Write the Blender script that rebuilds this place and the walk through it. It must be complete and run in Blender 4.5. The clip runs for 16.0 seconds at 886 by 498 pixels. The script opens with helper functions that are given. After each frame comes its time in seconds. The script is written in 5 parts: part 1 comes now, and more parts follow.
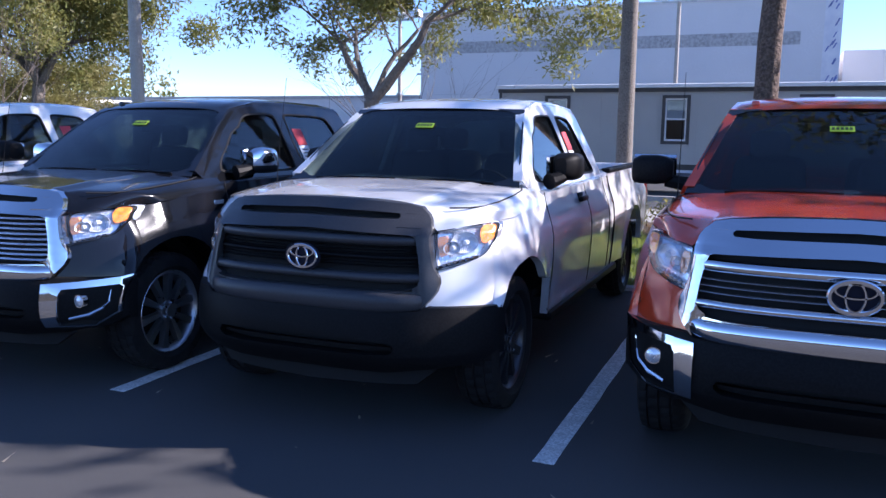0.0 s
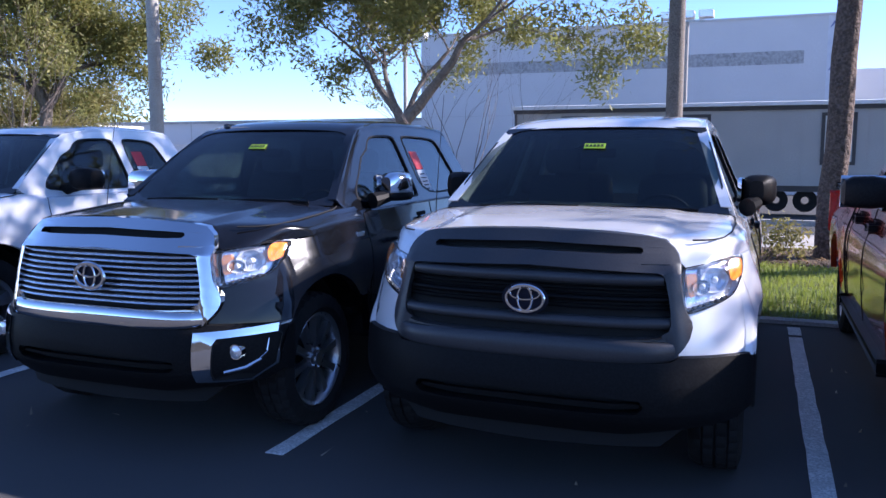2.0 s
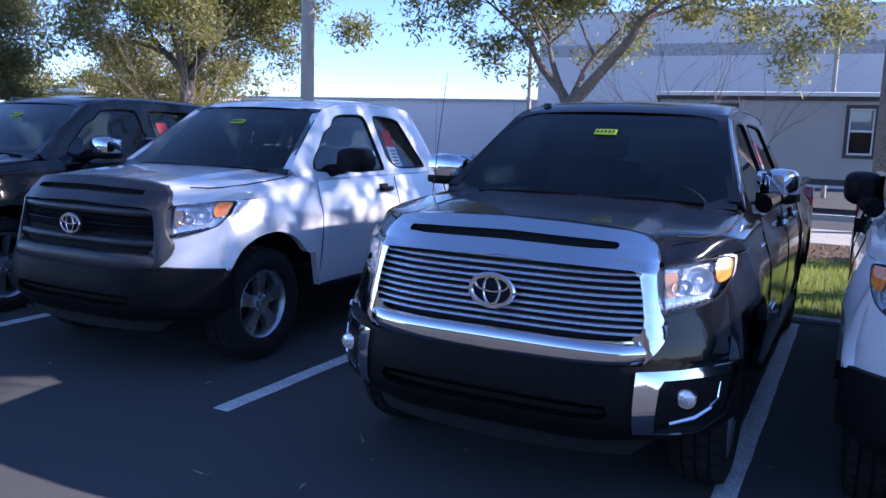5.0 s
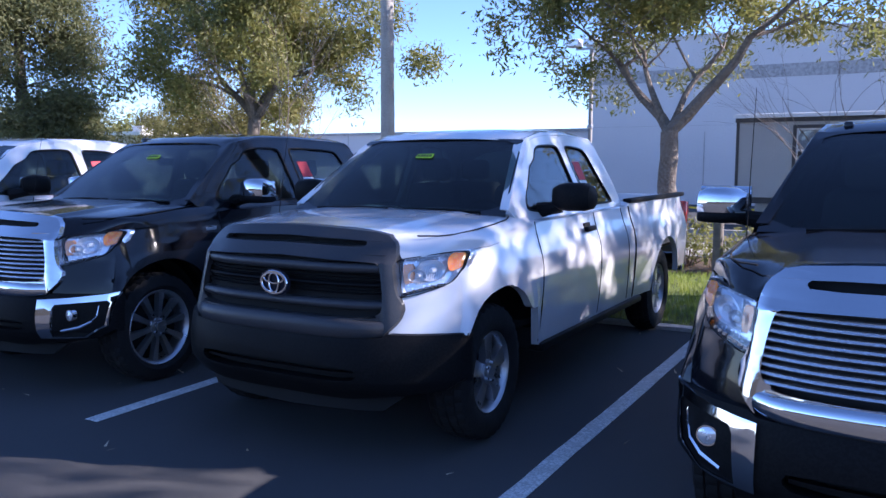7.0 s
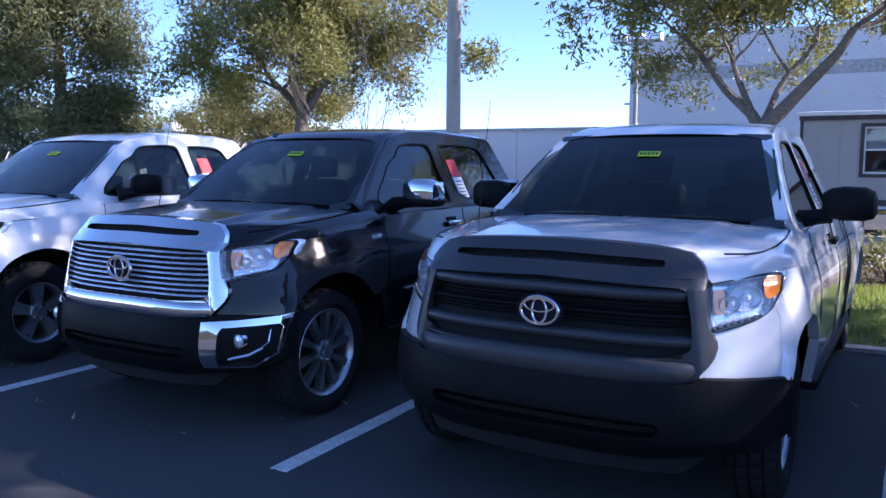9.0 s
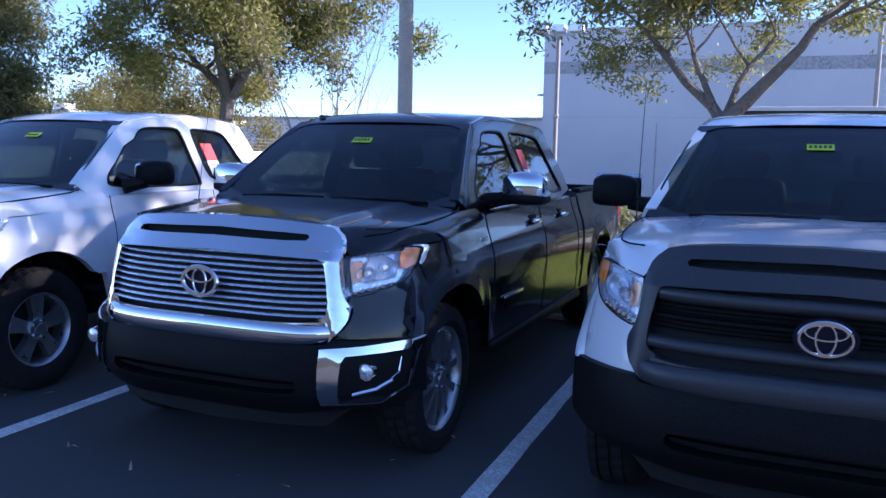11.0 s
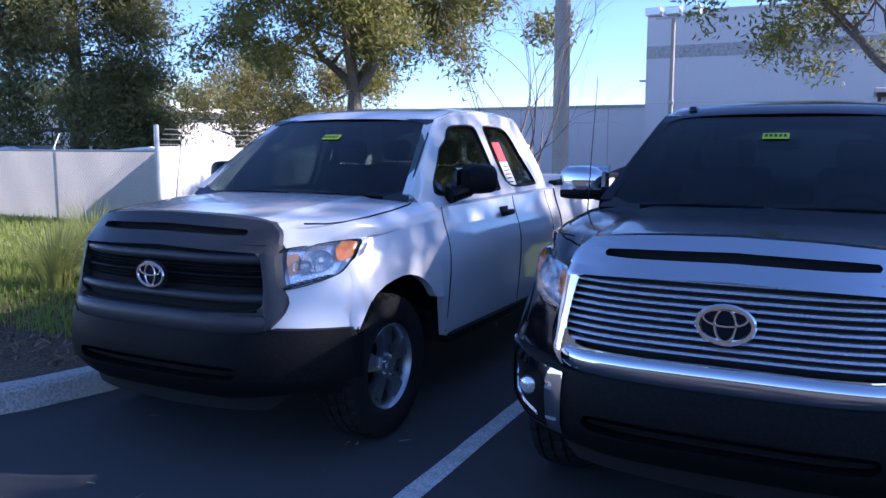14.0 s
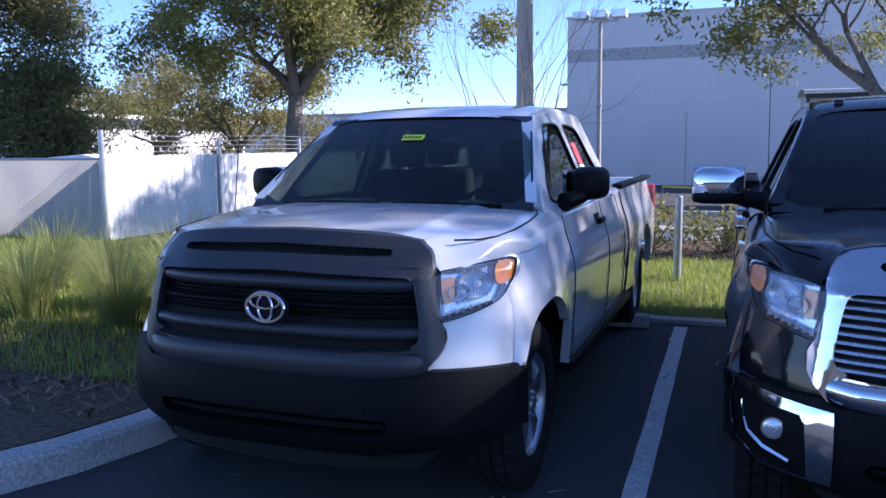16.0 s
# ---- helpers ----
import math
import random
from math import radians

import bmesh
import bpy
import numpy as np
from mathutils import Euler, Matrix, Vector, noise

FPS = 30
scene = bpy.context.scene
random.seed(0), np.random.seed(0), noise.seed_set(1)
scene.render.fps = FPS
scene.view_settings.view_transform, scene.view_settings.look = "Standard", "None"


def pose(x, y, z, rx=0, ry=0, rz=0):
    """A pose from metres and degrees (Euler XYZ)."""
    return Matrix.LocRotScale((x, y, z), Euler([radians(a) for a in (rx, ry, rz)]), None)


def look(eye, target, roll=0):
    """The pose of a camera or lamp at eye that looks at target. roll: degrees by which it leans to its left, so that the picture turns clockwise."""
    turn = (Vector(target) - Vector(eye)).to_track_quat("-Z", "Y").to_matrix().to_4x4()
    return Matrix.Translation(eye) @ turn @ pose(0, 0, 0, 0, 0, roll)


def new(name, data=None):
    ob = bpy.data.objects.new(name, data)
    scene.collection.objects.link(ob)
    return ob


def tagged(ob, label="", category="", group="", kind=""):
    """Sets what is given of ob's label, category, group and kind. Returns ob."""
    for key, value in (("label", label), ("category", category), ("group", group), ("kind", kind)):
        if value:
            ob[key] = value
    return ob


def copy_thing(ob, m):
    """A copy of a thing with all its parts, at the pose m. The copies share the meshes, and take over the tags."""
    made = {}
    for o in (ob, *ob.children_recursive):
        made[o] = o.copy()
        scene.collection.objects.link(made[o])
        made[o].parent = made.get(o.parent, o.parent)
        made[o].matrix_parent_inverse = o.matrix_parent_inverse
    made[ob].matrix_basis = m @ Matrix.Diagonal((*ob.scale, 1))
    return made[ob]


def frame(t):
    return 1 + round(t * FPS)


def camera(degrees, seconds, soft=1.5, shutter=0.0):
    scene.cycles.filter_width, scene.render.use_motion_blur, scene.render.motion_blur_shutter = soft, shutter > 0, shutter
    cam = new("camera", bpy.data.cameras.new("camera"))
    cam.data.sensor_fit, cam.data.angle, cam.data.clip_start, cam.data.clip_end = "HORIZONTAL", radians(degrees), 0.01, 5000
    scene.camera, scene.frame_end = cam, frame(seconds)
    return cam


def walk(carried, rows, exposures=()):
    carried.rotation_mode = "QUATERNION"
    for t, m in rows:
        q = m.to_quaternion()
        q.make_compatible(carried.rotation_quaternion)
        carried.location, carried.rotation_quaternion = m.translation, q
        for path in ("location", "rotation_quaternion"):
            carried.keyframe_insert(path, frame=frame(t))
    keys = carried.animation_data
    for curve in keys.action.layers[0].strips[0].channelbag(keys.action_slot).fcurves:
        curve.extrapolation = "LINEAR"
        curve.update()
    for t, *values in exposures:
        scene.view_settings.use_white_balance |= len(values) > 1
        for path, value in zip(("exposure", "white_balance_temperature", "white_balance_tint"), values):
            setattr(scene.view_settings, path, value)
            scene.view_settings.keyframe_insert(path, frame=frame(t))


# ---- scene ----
cam = camera(57.2, 16.0)
PATH = [
    (0, (0.066, 0.335, 1.642), (-0.688, 2.164, 1.349), 0.6),
    (0.5, (-0.269, 0.429, 1.636), (-1.078, 2.237, 1.36), -0.8),
    (1, (-0.617, 0.435, 1.613), (-1.432, 2.24, 1.333), 0.2),
    (1.5, (-0.942, 0.375, 1.648), (-1.6, 2.243, 1.365), 0.4),
    (2, (-1.279, 0.461, 1.631), (-1.999, 2.312, 1.392), 0.0),
    (2.5, (-1.607, 0.496, 1.636), (-2.347, 2.336, 1.377), 1.0),
    (3, (-1.92, 0.428, 1.647), (-2.625, 2.277, 1.353), 1.1),
    (3.5, (-2.251, 0.47, 1.633), (-2.979, 2.316, 1.385), 1.5),
    (4, (-2.559, 0.563, 1.638), (-3.437, 2.345, 1.409), 1.7),
    (4.2, (-2.69, 0.567, 1.633), (-3.584, 2.34, 1.386), 2.4),
    (6.3, (-4.26, 0.75, 1.647), (-5.141, 2.52, 1.347), 0.4),
    (6.5, (-4.427, 0.74, 1.626), (-5.281, 2.526, 1.34), 0.7),
    (7, (-4.847, 0.841, 1.613), (-5.824, 2.574, 1.403), 0.1),
    (7.5, (-5.274, 0.869, 1.597), (-6.225, 2.615, 1.381), 0.7),
    (8, (-5.669, 0.883, 1.614), (-6.525, 2.678, 1.401), -0.7),
    (8.5, (-6.067, 0.948, 1.631), (-7.075, 2.664, 1.435), -1.7),
    (8.7, (-6.198, 0.958, 1.613), (-7.221, 2.664, 1.407), -0.3),
    (10.8, (-7.857, 1.064, 1.609), (-8.661, 2.878, 1.361), 0.6),
    (11, (-7.991, 1.081, 1.6), (-8.75, 2.916, 1.362), 1.2),
    (11.5, (-8.362, 1.156, 1.608), (-9.209, 2.951, 1.363), -0.9),
    (12, (-8.704, 1.138, 1.601), (-9.59, 2.92, 1.403), -0.8),
    (12.5, (-9.051, 1.093, 1.621), (-9.907, 2.886, 1.383), -1.0),
    (13, (-9.416, 1.153, 1.626), (-10.36, 2.901, 1.4), -1.0),
    (13.5, (-9.76, 1.155, 1.599), (-10.708, 2.9, 1.359), 0.0),
    (13.8, (-9.966, 1.114, 1.623), (-10.867, 2.878, 1.348), -0.2),
    (14, (-10.11, 1.093, 1.636), (-11.014, 2.858, 1.373), 0.0),
    (14.5, (-10.492, 1.196, 1.619), (-11.4, 2.962, 1.382), -1.9),
    (15, (-10.805, 1.209, 1.618), (-11.679, 2.989, 1.357), -0.5),
    (15.5, (-11.123, 1.152, 1.647), (-11.859, 2.997, 1.41), 1.0),
    (16, (-11.462, 1.235, 1.614), (-12.157, 3.094, 1.362), -0.6),
]
walk(cam, [(t, look(eye, target, roll)) for t, eye, target, roll in PATH], [(0.0, 1.40, 5850, 24), (5.0, 1.44, 5800, 26), (8.0, 1.52, 5800, 26), (11.5, 1.55, 5800, 25), (13.5, 1.44, 5750, 26), (16.0, 1.32, 5750, 26)])
SUN_AZ, SUN_EL = radians(26), radians(28.5)      # azimuth from +x towards +y

# ---- world, sun, exposure ----
world = bpy.data.worlds.new("sky_world")
scene.world = world
world.use_nodes = True
wn = world.node_tree.nodes
sky = wn.new("ShaderNodeTexSky")
sky.sky_type = "NISHITA"
sky.sun_disc = False
sky.sun_elevation = SUN_EL
sky.sun_rotation = math.pi / 2 - SUN_AZ
sky.air_density, sky.dust_density, sky.ozone_density = 0.75, 0.0, 5.0
wn["Background"].inputs["Strength"].default_value = 0.112
world.node_tree.links.new(sky.outputs[0], wn["Background"].inputs["Color"])
sun = new("sun", bpy.data.lights.new("sun", "SUN"))
sun.data.energy, sun.data.angle, sun.data.color = 4.5, radians(0.53), (1.0, 0.93, 0.82)
sun_dir = Vector((math.cos(SUN_EL) * math.cos(SUN_AZ), math.cos(SUN_EL) * math.sin(SUN_AZ), math.sin(SUN_EL)))
sun.matrix_world = look(sun_dir * 60, (0, 0, 0))

# ---- materials ----


def ramp_noise(nt, scale, detail=4.0, lo=0.35, hi=0.65):
    co = nt.nodes.new("ShaderNodeTexCoord")
    n = nt.nodes.new("ShaderNodeTexNoise")
    n.inputs["Scale"].default_value, n.inputs["Detail"].default_value = scale, detail
    nt.links.new(co.outputs["Object"], n.inputs["Vector"])
    m = nt.nodes.new("ShaderNodeMapRange")
    m.inputs[1].default_value, m.inputs[2].default_value = lo, hi
    nt.links.new(n.outputs[0], m.inputs[0])
    return m.outputs[0]


def mix_col(nt, fac, a, b):
    m = nt.nodes.new("ShaderNodeMix")
    m.data_type = "RGBA"
    for sock, v in ((m.inputs[0], fac), (m.inputs[6], a), (m.inputs[7], b)):
        if hasattr(v, "links") or hasattr(v, "is_linked"):
            nt.links.new(v, sock)
        elif isinstance(v, (int, float)):
            sock.default_value = v
        else:
            sock.default_value = (*v, 1)
    return m.outputs[2]


def mat(name, col, rough=0.6, metal=0.0, col2=None, scale=6.0, fine=None, fine_scale=80.0, bump=0.0,
        bump_scale=60.0, coat=0.0, rough_var=0.0, spec=0.5, randomise=0.0, dist=0.01):
    """A principled surface with variation at a large and a fine scale."""
    m = bpy.data.materials.new(name)
    m.use_nodes = True
    nt = m.node_tree
    p = nt.nodes["Principled BSDF"]
    p.inputs["Base Color"].default_value = (*col, 1)
    p.inputs["Roughness"].default_value, p.inputs["Metallic"].default_value = rough, metal
    p.inputs["Specular IOR Level"].default_value = spec
    if coat:
        p.inputs["Coat Weight"].default_value, p.inputs["Coat Roughness"].default_value = coat, 0.04
    c = None
    if col2:
        c = mix_col(nt, ramp_noise(nt, scale), col, col2)
    if fine:
        c = mix_col(nt, ramp_noise(nt, fine_scale, 2.0, 0.4, 0.62), c if c is not None else col, fine)
    if randomise:
        info = nt.nodes.new("ShaderNodeNewGeometry")
        hsv = nt.nodes.new("ShaderNodeHueSaturation")
        r = nt.nodes.new("ShaderNodeMapRange")
        r.inputs[3].default_value, r.inputs[4].default_value = 1 - randomise, 1 + randomise
        nt.links.new(info.outputs["Random Per Island"], r.inputs[0])
        nt.links.new(r.outputs[0], hsv.inputs["Value"])
        if c is not None:
            nt.links.new(c, hsv.inputs["Color"])
        else:
            hsv.inputs["Color"].default_value = (*col, 1)
        c = hsv.outputs[0]
    if c is not None:
        nt.links.new(c, p.inputs["Base Color"])
    if rough_var:
        r = nt.nodes.new("ShaderNodeMapRange")
        r.inputs[3].default_value, r.inputs[4].default_value = rough - rough_var, rough + rough_var
        nt.links.new(ramp_noise(nt, scale * 2.3), r.inputs[0])
        nt.links.new(r.outputs[0], p.inputs["Roughness"])
    if bump:
        b = nt.nodes.new("ShaderNodeBump")
        b.inputs["Strength"].default_value, b.inputs["Distance"].default_value = bump, dist
        nt.links.new(ramp_noise(nt, bump_scale, 5.0, 0.2, 0.8), b.inputs["Height"])
        nt.links.new(b.outputs[0], p.inputs["Normal"])
    return m


def glass_mat(name, tint, ior=1.5):
    """Window glass: a mirror by Fresnel over a tinted, see-through pane."""
    m = bpy.data.materials.new(name)
    m.use_nodes = True
    nt = m.node_tree
    nt.nodes.remove(nt.nodes["Principled BSDF"])
    lw, pw, mx = nt.nodes.new("ShaderNodeLayerWeight"), nt.nodes.new("ShaderNodeMath"), nt.nodes.new("ShaderNodeMixShader")
    gl, tr = nt.nodes.new("ShaderNodeBsdfGlossy"), nt.nodes.new("ShaderNodeBsdfTransparent")
    lw.inputs["Blend"].default_value = 0.5
    pw.operation = "POWER"
    pw.inputs[1].default_value = 4.0
    fr = nt.nodes.new("ShaderNodeMapRange")
    f0 = ((ior - 1) / (ior + 1)) ** 2
    fr.inputs[3].default_value, fr.inputs[4].default_value = f0, 1.0
    nt.links.new(lw.outputs["Facing"], pw.inputs[0])
    nt.links.new(pw.outputs[0], fr.inputs[0])
    gl.inputs["Roughness"].default_value = 0.015
    tr.inputs["Color"].default_value = (*tint, 1)
    nt.links.new(fr.outputs[0], mx.inputs[0])
    nt.links.new(tr.outputs[0], mx.inputs[1])
    nt.links.new(gl.outputs[0], mx.inputs[2])
    nt.links.new(mx.outputs[0], nt.nodes["Material Output"].inputs[0])
    return m


def leaf_mat(name, a, b, c):
    m = bpy.data.materials.new(name)
    m.use_nodes = True
    nt = m.node_tree
    p = nt.nodes["Principled BSDF"]
    geo = nt.nodes.new("ShaderNodeNewGeometry")
    col = mix_col(nt, geo.outputs["Random Per Island"], a, b)
    col = mix_col(nt, ramp_noise(nt, 0.9, 2.0), col, c)
    nt.links.new(col, p.inputs["Base Color"])
    p.inputs["Roughness"].default_value = 0.55
    t = nt.nodes.new("ShaderNodeBsdfTranslucent")
    nt.links.new(col, t.inputs["Color"])
    mx = nt.nodes.new("ShaderNodeMixShader")
    mx.inputs[0].default_value = 0.5
    nt.links.new(p.outputs[0], mx.inputs[1])
    nt.links.new(t.outputs[0], mx.inputs[2])
    nt.links.new(mx.outputs[0], nt.nodes["Material Output"].inputs[0])
    return m


M_ASPHALT = mat("asphalt", (0.050, 0.050, 0.054), 0.88, col2=(0.063, 0.063, 0.065), scale=0.7, fine=(0.078, 0.077, 0.075), fine_scale=160,
                bump=0.5, bump_scale=190, spec=0.25, dist=0.004)
M_LINE = mat("line_paint", (0.78, 0.78, 0.76), 0.75, col2=(0.6, 0.6, 0.58), scale=9, fine=(0.45, 0.45, 0.43), fine_scale=70, bump=0.3, bump_scale=190, dist=0.003)
M_CONC = mat("kerb_concrete", (0.40, 0.385, 0.36), 0.85, col2=(0.27, 0.26, 0.245), scale=2.2, fine=(0.48, 0.46, 0.43), fine_scale=60, bump=0.4, bump_scale=70, dist=0.006)
M_PATH = mat("pale_paving", (0.36, 0.33, 0.30), 0.9, col2=(0.27, 0.25, 0.23), scale=1.2, fine=(0.42, 0.4, 0.36), fine_scale=40, bump=0.3)
M_SOIL = mat("mulch_soil", (0.075, 0.047, 0.03), 0.95, col2=(0.045, 0.03, 0.02), scale=3, fine=(0.14, 0.09, 0.05), fine_scale=30, bump=0.9, bump_scale=40, dist=0.03)
M_TURF = mat("turf", (0.17, 0.22, 0.04), 0.9, col2=(0.22, 0.22, 0.06), scale=1.1, fine=(0.05, 0.075, 0.018), fine_scale=35, bump=0.9, bump_scale=45, dist=0.03)
M_BLADE = leaf_mat("grass_blade", (0.27, 0.34, 0.055), (0.34, 0.36, 0.085), (0.24, 0.30, 0.055))
M_REED = leaf_mat("ornamental_grass", (0.30, 0.34, 0.09), (0.40, 0.38, 0.15), (0.26, 0.31, 0.09))
M_OAKLEAF = leaf_mat("oak_leaf", (0.15, 0.18, 0.048), (0.31, 0.265, 0.085), (0.20, 0.205, 0.06))
M_OLIVE = leaf_mat("yellowing_leaf", (0.19, 0.18, 0.06), (0.30, 0.25, 0.09), (0.22, 0.20, 0.07))
M_DARKLEAF = leaf_mat("cedar_leaf", (0.13, 0.155, 0.065), (0.23, 0.22, 0.10), (0.17, 0.18, 0.08))
M_BARK = mat("oak_bark", (0.17, 0.14, 0.115), 0.95, col2=(0.10, 0.08, 0.065), scale=4, fine=(0.195, 0.165, 0.138), fine_scale=16, bump=0.9, bump_scale=22, dist=0.03)
M_PINEBARK = mat("pine_bark", (0.11, 0.075, 0.06), 0.95, col2=(0.06, 0.042, 0.035), scale=7, fine=(0.17, 0.12, 0.095), fine_scale=24, bump=1.0, bump_scale=20, dist=0.04)
M_TWIG = mat("bare_twig", (0.22, 0.17, 0.14), 0.9, col2=(0.14, 0.11, 0.09), scale=6)
M_POLE = mat("pole_concrete", (0.36, 0.33, 0.29), 0.85, col2=(0.27, 0.24, 0.21), scale=2.5, fine=(0.42, 0.39, 0.35), fine_scale=50, bump=0.3)
M_WOODPOLE = mat("wood_pole", (0.14, 0.12, 0.105), 0.9, col2=(0.09, 0.075, 0.065), scale=4, fine=(0.2, 0.175, 0.15), fine_scale=40, bump=0.5, bump_scale=40)
M_WHITEWALL = mat("white_painted_block", (0.68, 0.67, 0.67), 0.8, col2=(0.61, 0.605, 0.61), scale=0.35, fine=(0.65, 0.64, 0.64), fine_scale=9, bump=0.15, bump_scale=12)
M_GREYBAND = mat("grey_band", (0.40, 0.39, 0.38), 0.85, col2=(0.28, 0.275, 0.27), scale=1.1, fine=(0.47, 0.46, 0.45), fine_scale=6, bump=0.2)
M_WRAP = mat("house_wrap", (0.72, 0.72, 0.74), 0.7, col2=(0.62, 0.63, 0.68), scale=2)
M_WRAPMARK = mat("wrap_marks", (0.16, 0.2, 0.42), 0.7)
M_TRAILER = mat("trailer_siding", (0.44, 0.42, 0.385), 0.7, col2=(0.39, 0.37, 0.34), scale=0.8, fine=(0.41, 0.39, 0.36), fine_scale=20)
M_TRIMDARK = mat("dark_trim", (0.07, 0.062, 0.058), 0.6, col2=(0.05, 0.045, 0.042), scale=3)
M_ROOFWHITE = mat("white_roof_metal", (0.8, 0.79, 0.76), 0.45, col2=(0.7, 0.68, 0.65), scale=1.5)
M_GALV = mat("galvanised_steel", (0.5, 0.51, 0.53), 0.42, 0.85, col2=(0.4, 0.41, 0.43), scale=8)
M_SLATFENCE = mat("white_fence_slat", (0.8, 0.8, 0.8), 0.55, col2=(0.7, 0.7, 0.7), scale=2)
M_WIRE = mat("fence_wire", (0.32, 0.32, 0.33), 0.5, 0.7)

M_WHITE = mat("white_car_paint", (0.75, 0.75, 0.755), 0.22, coat=1.0, fine=(0.73, 0.73, 0.738), fine_scale=3, rough_var=0.03, scale=2)
M_BLACK = mat("black_car_paint", (0.004, 0.0045, 0.006), 0.14, coat=0.5, spec=0.2, fine=(0.008, 0.0085, 0.012), fine_scale=2, rough_var=0.03, scale=2)
M_RED = mat("red_car_paint", (0.50, 0.045, 0.012), 0.2, 0.15, coat=1.0, fine=(0.56, 0.06, 0.018), fine_scale=2, rough_var=0.03, scale=2)
M_CHROME = mat("chrome", (0.74, 0.75, 0.77), 0.07, 1.0, rough_var=0.02, scale=5)
M_SLATMETAL = mat("satin_grille_metal", (0.80, 0.81, 0.83), 0.26, 0.95)
M_CHARCOAL = mat("charcoal_grille_plastic", (0.045, 0.046, 0.050), 0.36, fine=(0.037, 0.038, 0.042), fine_scale=120, bump=0.1, bump_scale=400, dist=0.001, spec=0.4)
M_PLASTIC = mat("black_plastic", (0.007, 0.007, 0.0075), 0.5, fine=(0.011, 0.011, 0.0115), fine_scale=90, bump=0.12, bump_scale=350, dist=0.001, spec=0.09)
M_GLOSSBLACK = mat("gloss_black", (0.008, 0.008, 0.009), 0.12, coat=0.6)
# near-black: the shade of gaps, recesses and the underside put into the colour
M_VOID = mat("recess_shade", (0.006, 0.006, 0.006), 0.9)
M_RUBBER = mat("tyre_rubber", (0.010, 0.010, 0.0105), 0.8, col2=(0.017, 0.016, 0.016), scale=14, bump=0.2, bump_scale=60, spec=0.25)
M_RIM = mat("silver_alloy", (0.42, 0.43, 0.45), 0.32, 0.9, rough_var=0.05)
M_RIMDARK = mat("dark_alloy", (0.07, 0.07, 0.075), 0.35, 0.8)
M_LAMPCHROME = mat("headlamp_reflector", (0.90, 0.91, 0.93), 0.20, 0.6, rough_var=0.1, scale=30, spec=0.8)
M_LAMPBULB = mat("headlamp_facet", (0.84, 0.86, 0.89), 0.18, 0.55)
M_AMBER = mat("amber_lens", (0.95, 0.20, 0.01), 0.18, coat=0.8, fine=(0.95, 0.32, 0.04), fine_scale=40)
M_TAIL = mat("red_lens", (0.45, 0.012, 0.012), 0.15, coat=0.8)
M_LAMPGLASS = glass_mat("headlamp_glass", (0.97, 0.98, 1.0), 1.45)
M_WINDSCREEN = glass_mat("windscreen_glass", (0.34, 0.41, 0.405), 1.5)
M_SIDEGLASS = glass_mat("tinted_side_glass", (0.40, 0.45, 0.45), 1.5)
M_PANE = glass_mat("window_pane", (0.75, 0.78, 0.8), 1.6)
M_SEAT = mat("grey_seat_cloth", (0.085, 0.085, 0.088), 0.9, fine=(0.12, 0.12, 0.123), fine_scale=50)
M_DASH = mat("dashboard_plastic", (0.035, 0.035, 0.037), 0.7)
M_BLUE = mat("badge_blue_black", (0.006, 0.008, 0.02), 0.35, spec=0.2)
M_STICKER = mat("yellow_green_tag", (0.52, 0.72, 0.05), 0.6)
M_INK = mat("tag_ink", (0.03, 0.06, 0.02), 0.7)
M_PAPER = mat("white_paper", (0.75, 0.75, 0.74), 0.7)
M_REDPAPER = mat("red_paper", (0.62, 0.04, 0.05), 0.6)
M_CARBLACK = mat("far_car_paint", (0.012, 0.012, 0.013), 0.25, coat=0.8)
M_TAPE = mat("caution_tape", (0.75, 0.62, 0.05), 0.5)
M_WOODPOST = mat("weathered_post", (0.20, 0.17, 0.14), 0.9, col2=(0.13, 0.11, 0.09), scale=8, bump=0.4)
M_ROOFTOP = mat("roof_unit_metal", (0.55, 0.55, 0.55), 0.6)

# ---- mesh helpers ----


def part(name, bm, material, parent=None, label="", smooth=True, weld=False):
    """Links a bmesh as one mesh object under a thing or part."""
    if weld:
        bmesh.ops.remove_doubles(bm, verts=bm.verts, dist=0.0005)
    bmesh.ops.recalc_face_normals(bm, faces=bm.faces)
    for f in bm.faces:
        f.smooth = smooth
    if smooth:
        for e in bm.edges:
            if len(e.link_faces) == 2 and e.calc_face_angle(0) > 0.6:
                e.smooth = False
    me = bpy.data.meshes.new(name)
    bm.to_mesh(me)
    bm.free()
    me.materials.append(material)
    ob = new(name, me)
    if parent is not None:
        ob.parent = parent
    if label:
        ob["label"] = label
    return ob


def raw(name, verts, faces, material, parent=None, label="", smooth=False):
    me = bpy.data.meshes.new(name)
    me.from_pydata(verts, [], faces)
    me.materials.append(material)
    if smooth:
        me.polygons.foreach_set("use_smooth", [True] * len(me.polygons))
    ob = new(name, me)
    if parent is not None:
        ob.parent = parent
    if label:
        ob["label"] = label
    return ob


def thing(name, x, y, z, label, category, group="", turn=0.0, kind=""):
    ob = new(name)
    ob.matrix_basis = pose(x, y, z, 0, 0, turn)
    return tagged(ob, label, category, group, kind)


